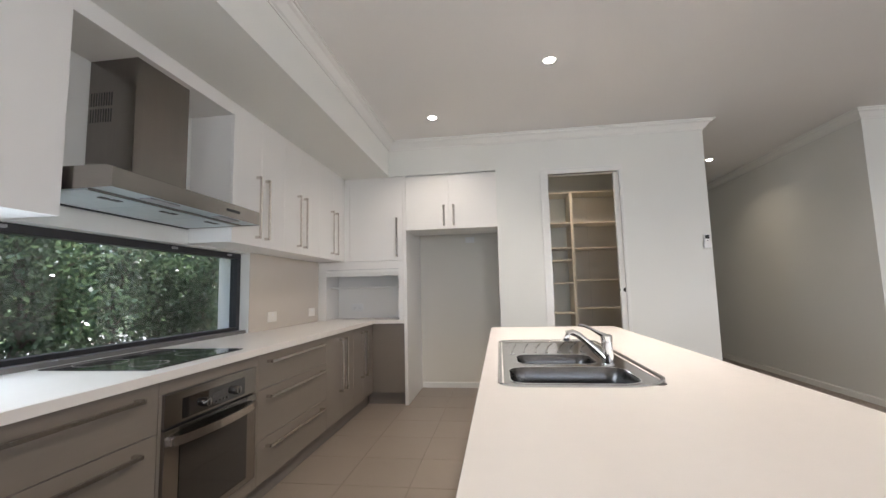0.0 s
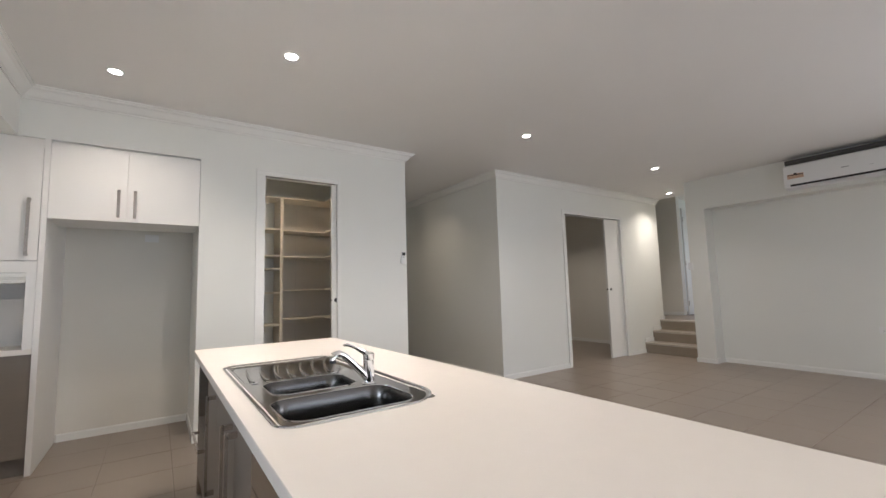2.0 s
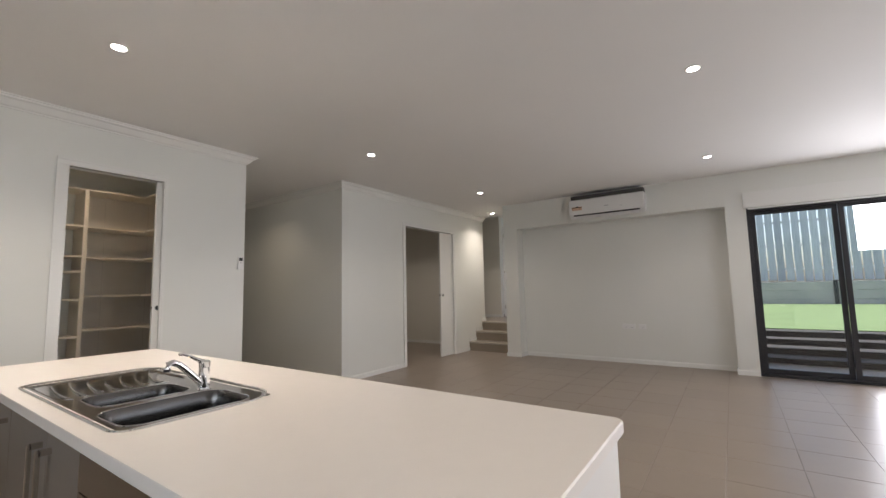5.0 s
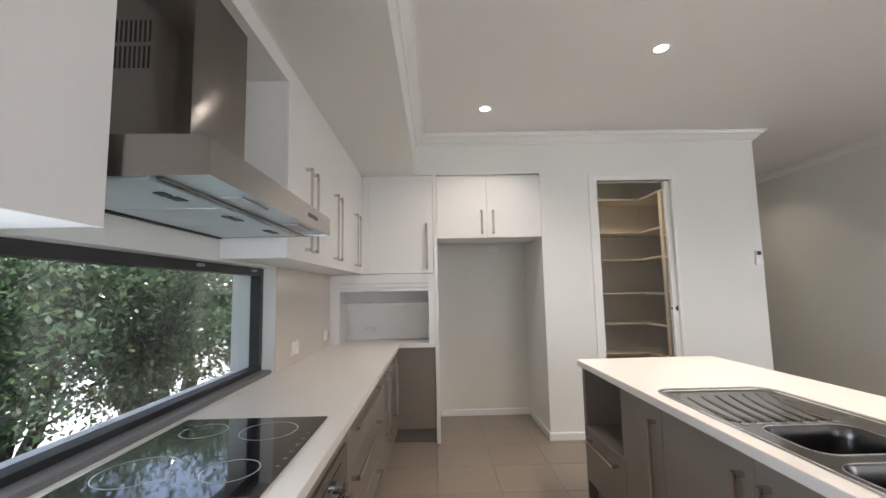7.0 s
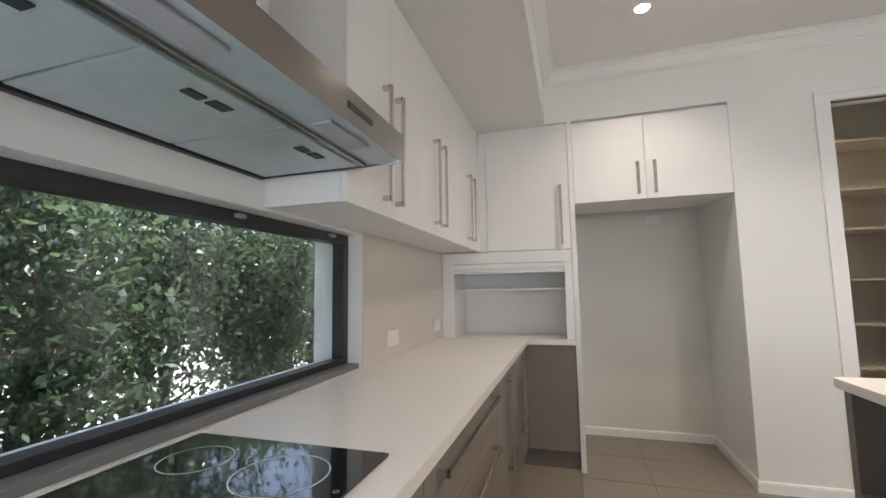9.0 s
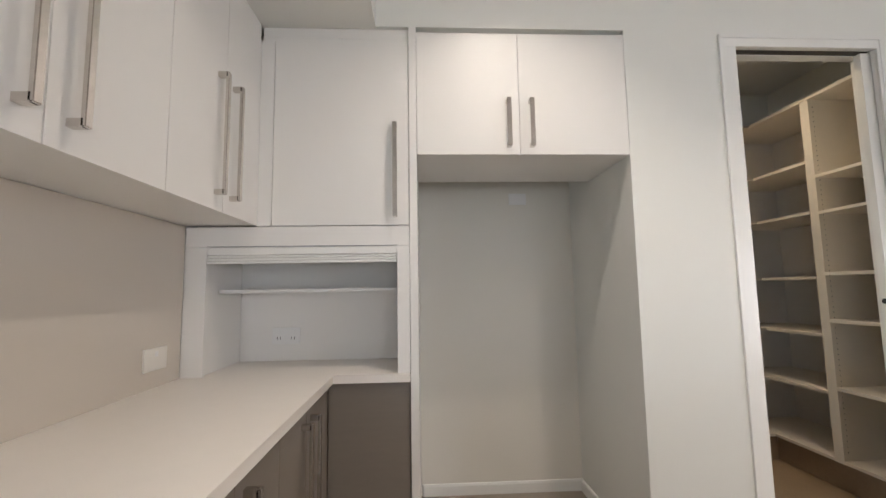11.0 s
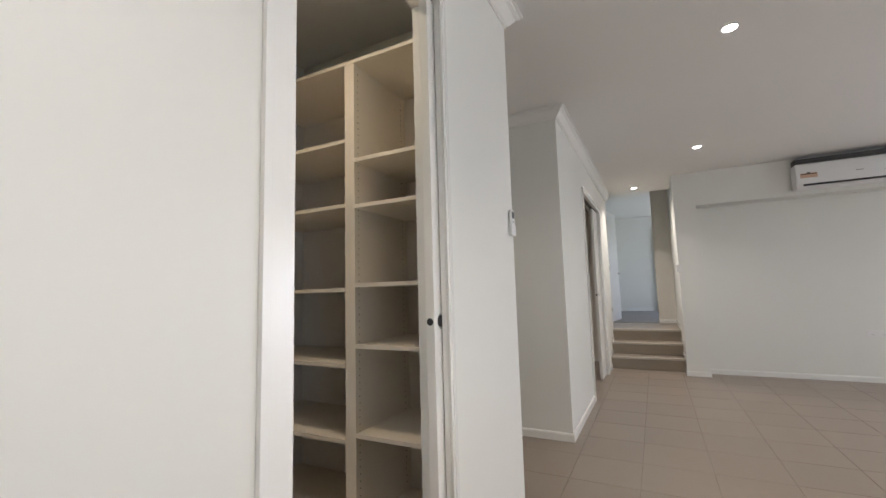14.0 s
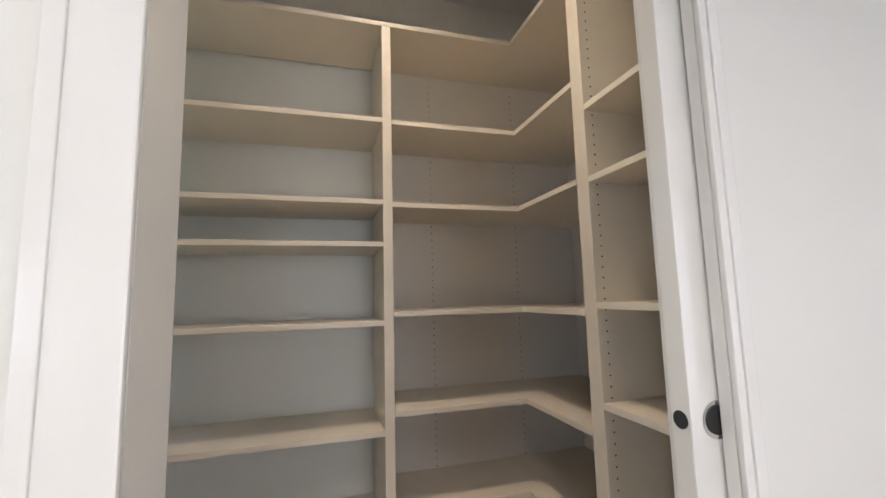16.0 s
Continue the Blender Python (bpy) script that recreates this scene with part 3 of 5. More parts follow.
def hinged_door(name, hinge, angle, width, z, label):
    d = tagged(thing(name, (*hinge, z), label, "door"), kind="structure")
    w0 = BASE[d]
    part("leaf", slab(bmesh.new(), w0.x, w0.x + width, w0.y - 0.018, w0.y + 0.018, z + 0.008, z + 2.3, 0.002), M_DOOR, d)
    for s in (-1, 1):
        bm = rod(bmesh.new(), (w0.x + width - 0.06, w0.y + s * 0.018, z + 1.0), (w0.x + width - 0.06, w0.y + s * 0.065, z + 1.0), 0.012)
        rod(bm, (w0.x + width - 0.06, w0.y + s * 0.058, z + 1.0), (w0.x + width - 0.17, w0.y + s * 0.058, z + 1.0), 0.009)
        rod(bm, (w0.x + width - 0.06, w0.y + s * 0.018, z + 1.0), (w0.x + width - 0.06, w0.y + s * 0.024, z + 1.0), 0.028)
        part("lever_handle", bm, M_HANDLE, d, smooth=True)
    for h in (0.25, 1.1, 2.05):
        part("hinge", rod(bmesh.new(), (w0.x - 0.004, w0.y - 0.022, z + h - 0.05), (w0.x - 0.004, w0.y - 0.022, z + h + 0.05), 0.008), M_HANDLE, d)
    d.rotation_euler = (0, 0, radians(angle))
    return d


hinged_door("door_7", (9.20, 4.60), -8, 0.82, LVL, "white flush door standing open at the top of the steps")
hinged_door("door_8", (13.22, 3.72), 262, 0.75, LVL, "white flush door ajar in the upper room")

# ---- kitchen: cabinets along the window wall ----


def bar_handle(parent, a, b, off, wide=0.020):
    """A square-section bar handle from a to b, standing off along the vector off."""
    a, b, off = Vector(a), Vector(b), Vector(off)
    way = (b - a).normalized()
    side = way.cross(off.normalized())
    bm = bmesh.new()

    def block(p, q, h, d):
        c = (p + q) / 2
        vecs = [(q - p) / 2, side * h, off.normalized() * d]
        m = Matrix((vecs[0], vecs[1], vecs[2])).transposed().to_4x4()
        m.translation = c
        verts = bmesh.ops.create_cube(bm, size=2, matrix=m)["verts"]
        bmesh.ops.bevel(bm, geom=list({e for v in verts for e in v.link_edges}), offset=0.0018, segments=2, affect="EDGES")

    block(a + off, b + off, wide / 2, 0.006)
    for p in (a + way * 0.009, b - way * 0.009):
        c0, c1 = p, p + off
        mid = (c0 + c1) / 2
        vecs = [off / 2, side * wide / 2, way * 0.009]
        m = Matrix((vecs[0], vecs[1], vecs[2])).transposed().to_4x4()
        m.translation = mid
        bmesh.ops.create_cube(bm, size=2, matrix=m)
    return part("handle", bm, M_HANDLE, parent, "brushed nickel bar handle")


FX = -1.27        # front of the base doors
UX = -1.588       # front of the wall cabinet doors
TOP, UNDER = 0.90, 0.863


def base_unit(name, y0, y1, label, fronts, group="base cabinets"):
    """A taupe base cabinet on a kickboard; fronts: (y0, y1, z0, z1, handle)."""
    u = thing(name, (FX - 0.3, (y0 + y1) / 2, 0), label, "cabinet", group)
    part("body", slab(bmesh.new(), W + 0.002, FX - 0.020, y0, y1, 0.125, UNDER), M_TAUPE, u)
    part("kickboard", slab(bmesh.new(), FX - 0.075, FX - 0.058, y0, y1, 0.0, 0.124), M_KICK, u)
    for a, b, z0, z1, hd in fronts:
        d = part("drawer_front" if hd == "h" else "door", slab(bmesh.new(), FX - 0.0195, FX, a + 0.0015, b - 0.0015, z0 + 0.0015, z1 - 0.0015, 0.0015), M_TAUPE, u)
        if hd == "h":
            bar_handle(d, (FX, a + 0.09, z1 - 0.05), (FX, b - 0.10, z1 - 0.05), (0.034, 0, 0), 0.016)
        elif hd:
            yy = b - 0.055 if hd == "r" else a + 0.055
            bar_handle(d, (FX, yy, 0.36), (FX, yy, 0.81), (0.034, 0, 0))
    return u


DR = (0.13, 0.372, 0.655, UNDER - 0.004)
for y0, y1 in ((-1.55, -0.35), (-0.35, 0.605), (0.605, 1.555), (2.265, 3.225)):
    base_unit("drawer_cabinet", y0, y1, "taupe three-drawer base cabinet with long bar handles", [(y0, y1, DR[k], DR[k + 1], "h") for k in range(3)], "base drawer cabinets")
for y0, ym, y1 in ((3.225, 3.56, 3.85), (3.85, 4.125, 4.455)):
    base_unit("base_cabinet", y0, y1, "taupe two-door base cabinet with tall bar handles", [(y0, ym, 0.13, UNDER - 0.004, "r"), (ym, y1, 0.13, UNDER - 0.004, "l")])
corner = thing("corner_cabinet", (-1.1, 4.6, 0), "taupe corner base cabinet with a plain panel", "cabinet", "base cabinets")
part("body", slab(bmesh.new(), W + 0.002, -0.912, 4.478, 4.858, 0.125, UNDER), M_TAUPE, corner)
part("panel", slab(bmesh.new(), FX + 0.003, -0.912, 4.458, 4.477, 0.128, UNDER - 0.003, 0.0015), M_TAUPE, corner)
part("kickboard", slab(bmesh.new(), FX - 0.057, -0.912, 4.50, 4.515, 0, 0.124), M_KICK, corner)

# oven
oy0, oy1 = 1.575, 2.225
housing = thing("oven_cabinet", (FX - 0.3, (oy0 + oy1) / 2, 0), "taupe cabinet housing the built-in oven", "cabinet")
part("body", slab(bmesh.new(), W + 0.002, FX - 0.020, 1.557, 2.263, 0.125, 0.19), M_TAUPE, housing)
part("top_rail", slab(bmesh.new(), FX - 0.0195, FX, 1.557, 2.263, 0.802, UNDER - 0.004, 0.0015), M_TAUPE, housing)
part("side_strip", slab(bmesh.new(), FX - 0.0195, FX, 1.557, oy0 - 0.001, 0.13, 0.801), M_TAUPE, housing)
part("side_strip", slab(bmesh.new(), FX - 0.0195, FX, oy1 + 0.001, 2.263, 0.13, 0.801), M_TAUPE, housing)
part("bottom_rail", slab(bmesh.new(), FX - 0.0195, FX, oy0, oy1, 0.13, 0.198, 0.0015), M_TAUPE, housing)
part("kickboard", slab(bmesh.new(), FX - 0.075, FX - 0.058, 1.557, 2.263, 0.0, 0.124), M_KICK, housing)
oven = thing("built_in_oven", (FX - 0.25, (oy0 + oy1) / 2, 0.2), "stainless built-in oven with a dark glass door", "oven")
part("body", slab(bmesh.new(), -1.83, FX - 0.002, oy0 + 0.01, oy1 - 0.01, 0.20, 0.798), M_BLACK, oven)
fascia = part("control_panel", slab(bmesh.new(), FX - 0.001, FX + 0.012, oy0, oy1, 0.665, 0.80, 0.002), M_STEEL_H, oven, "stainless control panel")
part("display_strip", slab(bmesh.new(), FX + 0.0122, FX + 0.0145, 1.675, 2.12, 0.678, 0.765, 0.001), M_BLACKGLASS, fascia, "black control strip")
part("display", slab(bmesh.new(), FX + 0.0147, FX + 0.0156, 1.865, 1.975, 0.712, 0.742), M_DARKGREY, fascia, "dark grey display window")
for yy in (1.81, 2.035):
    bm = rod(bmesh.new(), (FX + 0.0147, yy, 0.717), (FX + 0.04, yy, 0.717), 0.022, 0.019, seg=24)
    slab(bm, FX + 0.038, FX + 0.046, yy - 0.004, yy + 0.004, 0.70, 0.734, 0.002)
    part("knob", bm, M_STEEL_H, oven, "satin steel knob", smooth=True)
for k in range(5):
    part("button", rod(bmesh.new(), (FX + 0.0147, 1.865 + 0.027 * k, 0.697), (FX + 0.018, 1.865 + 0.027 * k, 0.697), 0.004, seg=12), M_STEEL_H, oven)
odoor = part("oven_door", slab(bmesh.new(), FX - 0.001, FX + 0.016, oy0, oy1, 0.205, 0.655, 0.002), M_STEEL_H, oven, "stainless oven door")
part("glass", slab(bmesh.new(), FX + 0.0162, FX + 0.0185, oy0 + 0.085, oy1 - 0.085, 0.235, 0.652, 0.001), M_OVENGLASS, odoor, "dark oven glass")
arc = [(FX + 0.03 + 0.035 * math.sin(math.pi * k / 12) ** 0.7, oy0 + 0.03 + (oy1 - oy0 - 0.06) * k / 12, 0.606) for k in range(13)]
bm = bmesh.new()
for p, q in zip(arc, arc[1:]):
    c = [bm.verts.new((v[0] + dx, v[1], v[2] + dz)) for v in (p, q) for dx, dz in ((-0.007, -0.019), (0.007, -0.019), (0.007, 0.019), (-0.007, 0.019))]
    for i in range(4):
        bm.faces.new((c[i], c[(i + 1) % 4], c[4 + (i + 1) % 4], c[4 + i]))
bmesh.ops.remove_doubles(bm, verts=bm.verts, dist=0.0001)
bmesh.ops.holes_fill(bm, edges=bm.edges)
for yy in (oy0 + 0.03, oy1 - 0.03):
    slab(bm, FX + 0.010, FX + 0.036, yy - 0.012, yy + 0.012, 0.592, 0.620, 0.002)
part("handle", bm, M_HANDLE, odoor, "bowed stainless oven handle")

# benchtop, L-shaped, in one piece
bm = bmesh.new()
outline = [(W + 0.001, S + 2.5), (FX + 0.025, S + 2.5), (FX + 0.025, 4.435), (-0.913, 4.435), (-0.913, 4.858), (W + 0.001, 4.858)]
low = [bm.verts.new((x, y, UNDER)) for x, y in outline]
high = [bm.verts.new((x, y, TOP)) for x, y in outline]
for k in range(6):
    bm.faces.new((low[k], low[(k + 1) % 6], high[(k + 1) % 6], high[k]))
bm.faces.new(high), bm.faces.new(low[::-1])
edge = [e for e in bm.edges if abs(e.verts[0].co.z - TOP) < 1e-5 and abs(e.verts[1].co.z - TOP) < 1e-5 and {e.verts[0], e.verts[1]} in ({high[1], high[2]}, {high[2], high[3]})]
bmesh.ops.bevel(bm, geom=edge, offset=0.004, segments=3, affect="EDGES")
single("kitchen_benchtop", bm, M_STONE, "pale stone benchtop turning the corner under the window", "benchtop")

# cooktop
hob = thing("cooktop", (-1.6, 1.86, TOP), "black ceramic glass cooktop set in the benchtop", "cooktop")
part("glass_top", prism(bmesh.new(), rounded(-1.875, -1.332, 1.57, 2.212, 0.006, 3), TOP + 0.0005, TOP + 0.006, bevel=0.0012), M_BLACKGLASS, hob)


def annulus(cx, cy, r, w, z, seg=72):
    bm = bmesh.new()
    a = [bm.verts.new((cx + r * math.cos(2 * math.pi * k / seg), cy + r * math.sin(2 * math.pi * k / seg), z)) for k in range(seg)]
    b = [bm.verts.new((cx + (r - w) * math.cos(2 * math.pi * k / seg), cy + (r - w) * math.sin(2 * math.pi * k / seg), z)) for k in range(seg)]
    for k in range(seg):
        bm.faces.new((a[k], a[(k + 1) % seg], b[(k + 1) % seg], b[k]))
    return bm


for cx, cy, r in ((-1.735, 1.735, 0.105), (-1.735, 2.07, 0.078), (-1.475, 1.725, 0.078), (-1.50, 2.055, 0.098)):
    part("cooking_zone", annulus(cx, cy, r, 0.0035, TOP + 0.0064), M_PRINT, hob, "pale printed ring")
for k in range(6):
    part("touch_mark", annulus(-1.352, 1.745 + 0.055 * k, 0.006, 0.0015, TOP + 0.0064, 16), M_PRINT, hob)

# splashback and sockets
single("splashback", slab(bmesh.new(), W + 0.001, W + 0.007, 3.143, 4.445, TOP + 0.0005, 1.553), M_SPLASH, "glossy beige glass splashback", "splashback")


def socket(name, centre, normal, wide, high, label, holes=2, material=M_CREAMPLASTIC, slots=True):
    """A wall plate with rocker switches and outlets."""
    c, n = Vector(centre), Vector(normal)
    side = Vector((0, 0, 1)).cross(n)
    s = thing(name, centre, label, "wall socket", "wall sockets")

    def plate(d0, d1, u0, u1, v0, v1, bev):
        p, q = c + side * u0 + n * d0 + Vector((0, 0, v0)), c + side * u1 + n * d1 + Vector((0, 0, v1))
        return slab(bmesh.new(), *(v for k in range(3) for v in sorted((p[k], q[k]))), bev)

    pl = part("plate", plate(0.0005, 0.009, -wide / 2, wide / 2, -high / 2, high / 2, 0.003), material, s)
    for k in range(holes):
        u = (k - (holes - 1) / 2) * wide / max(holes, 1)
        part("switch", plate(0.009, 0.0125, u - 0.008, u + 0.008, high * 0.12, high * 0.34, 0.0015), M_PLASTIC, pl)
        for du in (-0.008, 0.008) if slots else ():
            part("slot", plate(0.0088, 0.0094, u + du - 0.0015, u + du + 0.0015, -high * 0.22, -high * 0.06, 0), M_BLACK, pl)
    return s


socket("wall_switch", (W + 0.007, 3.48, 1.01), (1, 0, 0), 0.145, 0.09, "plain cream switch plate on the beige splashback", 1, slots=False)
socket("wall_switch", (W + 0.007, 4.27, 1.01), (1, 0, 0), 0.138, 0.086, "pale switch plate beside the appliance cupboard", 1, slots=False)

# ---- wall cabinets ----


def wall_unit(name, y0, y1, label, doors, group="wall cabinets", low=1.553):
    u = thing(name, ((W + UX) / 2, (y0 + y1) / 2, low + 0.002), label, "cabinet", group)
    part("body", slab(bmesh.new(), W + 0.001, UX - 0.0195, y0, y1, low + 0.002, 2.499), M_CABWHITE, u)
    part("filler", slab(bmesh.new(), UX - 0.019, UX - 0.004, y0, y1, 2.425, 2.499), M_CABWHITE, u)
    for a, b, hd in doors:
        d = part("door", slab(bmesh.new(), UX - 0.019, UX, a + 0.0015, b - 0.0015, low, 2.423, 0.0015), M_CABWHITE, u)
        yy = b - 0.058 if hd == "r" else a + 0.058
        bar_handle(d, (UX, yy, low + 0.055), (UX, yy, low + 0.509), (0.034, 0, 0))
    return u


for y0, ym, y1 in ((2.452, 2.785, 3.12), (3.12, 3.403, 3.79), (3.79, 4.13, 4.4515)):
    wall_unit("wall_cabinet", y0, y1, "white two-door wall cabinet with paired bar handles", [(y0, ym, "r"), (ym, y1, "l")])
for y0, ym, y1 in ((0.56, 0.985, 1.385), (-0.30, 0.13, 0.56), (-1.16, -0.73, -0.30)):
    wall_unit("wall_cabinet", y0, y1, "white two-door wall cabinet beside the range hood", [(y0, ym, "r"), (ym, y1, "l")], low=1.534)

cu = thing("corner_wall_cabinet", (-1.25, 4.65, 1.55), "white corner wall cabinet with one door", "cabinet", "wall cabinets")
part("body", slab(bmesh.new(), UX + 0.001, -0.913, 4.470, 4.858, 1.552, 2.449), M_CABWHITE, cu)
part("filler", slab(bmesh.new(), UX + 0.001, -0.913, 4.470, 4.484, 2.4495, 2.499), M_CABWHITE, cu)
part("side_filler", slab(bmesh.new(), UX - 0.018, -1.528, 4.4518, 4.469, 1.553, 2.423), M_CABWHITE, cu)
d = part("door", slab(bmesh.new(), -1.525, -0.915, 4.450, 4.469, 1.553, 2.423, 0.0015), M_CABWHITE, cu)
bar_handle(d, (-0.976, 4.45, 1.588), (-0.976, 4.45, 2.022), (0, -0.034, 0))

ap = thing("appliance_cupboard", (-1.38, 4.65, TOP), "white open appliance cupboard with a rolled-up shutter on the benchtop", "cabinet")
for name, a in (("side_stile", (W + 0.008, -1.80, 4.447, 4.466, TOP + 0.0005, 1.459)), ("side_stile", (-0.968, -0.913, 4.447, 4.466, TOP + 0.0005, 1.459)),
                ("top_rail", (W + 0.008, -0.913, 4.447, 4.466, 1.46, 1.548)), ("side_panel", (-1.865, -1.815, 4.467, 4.857, TOP + 0.0005, 1.548)),
                ("side_panel", (-0.945, -0.913, 4.467, 4.857, TOP + 0.0005, 1.548)), ("back_panel", (-1.814, -0.946, 4.845, 4.857, TOP + 0.0005, 1.548)),
                ("top_panel", (-1.814, -0.946, 4.467, 4.844, 1.50, 1.548))):
    part(name, slab(bmesh.new(), *a, 0.0012), M_CABWHITE, ap)
part("shelf", slab(bmesh.new(), -1.814, -0.946, 4.60, 4.844, 1.255, 1.272, 0.001), M_CABWHITE, ap)
sh = part("roller_shutter", slab(bmesh.new(), -1.80, -0.968, 4.449, 4.462, 1.424, 1.459, 0.005), M_TRIM, ap, "rolled-up slatted shutter")
for k in range(3):
    part("slat", slab(bmesh.new(), -1.799, -0.969, 4.4505 + 0.002 * k, 4.462 + 0.002 * k, 1.386 + 0.0128 * k, 1.3975 + 0.0128 * k, 0.0035), M_TRIM, sh)
for x, sx in ((-1.80, 1), (-0.968, -1)):
    bm = bmesh.new()
    arc = [(x + sx * 0.028 * (1 - math.sin(a)), 1.46 - 0.028 * (1 - math.cos(a))) for a in (math.pi / 2 * i / 6 for i in range(7))]
    face = [(x - sx * 0.001, 1.4612)] + arc
    rows = [[bm.verts.new((px, yy, pz)) for px, pz in face] for yy in (4.4466, 4.449)]
    for a, b in zip(range(8), [*range(1, 8), 0]):
        bm.faces.new((rows[0][a], rows[0][b], rows[1][b], rows[1][a]))
    bm.faces.new(rows[0]), bm.faces.new(rows[1][::-1])
    part("rounded_corner", bm, M_CABWHITE, ap)
# shadow line under the top rail, drawn as a thin grey strip
part("guide_edge", slab(bmesh.new(), -1.80, -0.968, 4.4462, 4.4468, 1.4595, 1.4625), M_GREYPLASTIC, ap, "thin grey strip drawn as the shadow line over the shutter")
socket("power_socket", (-1.575, 4.845, 1.03), (0, -1, 0), 0.145, 0.085, "white power socket inside the appliance cupboard", material=M_PLASTIC)

single("fridge_end_panel", slab(bmesh.new(), -0.911, -0.876, 4.445, 5.268, 0.0, 2.4985, 0.001), M_CABWHITE, "tall white panel beside the fridge recess", "panel")
fc = thing("fridge_top_cabinet", (-0.37, 4.75, 1.88), "white two-door cabinet over the fridge recess", "cabinet")
part("body", slab(bmesh.new(), -0.874, 0.128, 4.470, 4.95, 1.880, 2.4735), M_CABWHITE, fc)
part("filler", slab(bmesh.new(), -0.911, 0.128, 4.492, 4.505, 2.474, 2.499), M_CABWHITE, fc)
for a, b, yy in ((-0.874, -0.3945, -0.447), (-0.3915, 0.127, -0.339)):
    d = part("door", slab(bmesh.new(), a, b, 4.449, 4.468, 1.879, 2.474, 0.0015), M_CABWHITE, fc)
    bar_handle(d, (yy, 4.449, 1.912), (yy, 4.449, 2.14), (0, -0.034, 0))
socket("power_socket", (-0.225, 5.27, 1.845), (0, -1, 0), 0.115, 0.075, "white power socket high in the fridge recess", 1, M_PLASTIC, slots=False)

pm = thing("hood_pelmet", (-1.75, 1.92, 2.41), "white panel and fascia bridging the cabinets over the range hood", "pelmet")
part("soffit_panel", slab(bmesh.new(), W + 0.001, UX - 0.0195, 1.386, 2.451, 2.412, 2.43), M_CABWHITE, pm)
part("fascia", slab(bmesh.new(), UX - 0.019, UX - 0.004, 1.386, 2.451, 2.412, 2.499), M_CABWHITE, pm)

# ---- range hood ----
hy0, hy1, hz = 1.405, 2.44, 1.65
hood = thing("range_hood", (-1.64, 1.93, hz), "stainless steel canopy range hood under a square chimney", "range hood")
bm = bmesh.new()
prof = [(W + 0.001, hz), (-1.385, hz), (-1.385, hz + 0.082), (-1.41, hz + 0.092), (W + 0.001, hz + 0.10)]
ends = [[bm.verts.new((x, yy, z)) for x, z in prof] for yy in (hy0, hy1)]
for k in range(5):
    if k:
        bm.faces.new((ends[0][k], ends[0][(k + 1) % 5], ends[1][(k + 1) % 5], ends[1][k]))
bm.faces.new(ends[0]), bm.faces.new(ends[1][::-1])
canopy = part("canopy", bm, M_STEEL_H, hood)
part("underside_frame", slab(bmesh.new(), W + 0.002, -1.387, hy0 + 0.002, hy1 - 0.002, hz + 0.006, hz + 0.012), M_FILTER, hood, "steel underside with clear film")
part("back_rail", slab(bmesh.new(), W + 0.002, W + 0.02, hy0 + 0.01, hy1 - 0.01, hz - 0.006, hz + 0.006), M_ALU, hood)
for k in range(3):
    a = hy0 + 0.02 + (hy1 - hy0 - 0.04) * k / 3
    b = a + (hy1 - hy0 - 0.04) / 3 - 0.006
    fl = part("filter", slab(bmesh.new(), W + 0.03, -1.53, a, b, hz - 0.002, hz + 0.006, 0.002), M_FILTER, hood, "grease filter under crinkled film")
    part("latch", slab(bmesh.new(), -1.60, -1.575, (a + b) / 2 - 0.045, (a + b) / 2 - 0.005, hz - 0.006, hz - 0.001, 0.001), M_BLACK, fl)
    part("latch", slab(bmesh.new(), -1.60, -1.57, (a + b) / 2 + 0.01, (a + b) / 2 + 0.055, hz - 0.005, hz - 0.001, 0.001), M_ALU, fl)
part("light_strip", slab(bmesh.new(), -1.515, -1.50, hy0 + 0.02, hy1 - 0.02, hz - 0.004, hz + 0.006, 0.002), M_STEEL_H, hood)
for yy in (1.72, 2.19):
    part("lamp_cover", slab(bmesh.new(), -1.475, -1.42, yy - 0.09, yy + 0.09, hz - 0.001, hz + 0.006, 0.002), M_GREYPLASTIC, hood, "grey lamp cover")
part("control_slot", slab(bmesh.new(), -1.3855, -1.3835, 2.11, 2.23, hz + 0.034, hz + 0.05, 0.001), M_BLACK, hood, "black control buttons")
chim = part("chimney", slab(bmesh.new(), W + 0.001, -1.63, 1.74, 2.095, hz + 0.095, 2.411, 0.003), M_STEEL, hood, "brushed stainless chimney")
for r in range(2):
    for k in range(9):
        x0 = -1.885 + 0.0145 * k
        for s, yy in ((-1, 1.74), (1, 2.095)):
            part("vent_slot", slab(bmesh.new(), x0, x0 + 0.006, yy - 0.0008, yy + 0.0008, 2.085 + 0.085 * r, 2.155 + 0.085 * r), M_BLACK, chim)

# ---- island ----
ix0, ix1, iy0, iy1 = 0.05, 0.995, 0.145, 3.400
BX = 0.085
bm = prism(bmesh.new(), rounded(ix0, ix1, iy0, iy1, 0.03, 7), UNDER, TOP, hole=rounded(0.130, 0.630, 1.355, 2.48, 0.03, 7), bevel=0.004)
single("island_benchtop", bm, M_STONE, "long pale stone island benchtop with a sink cut in", "benchtop")


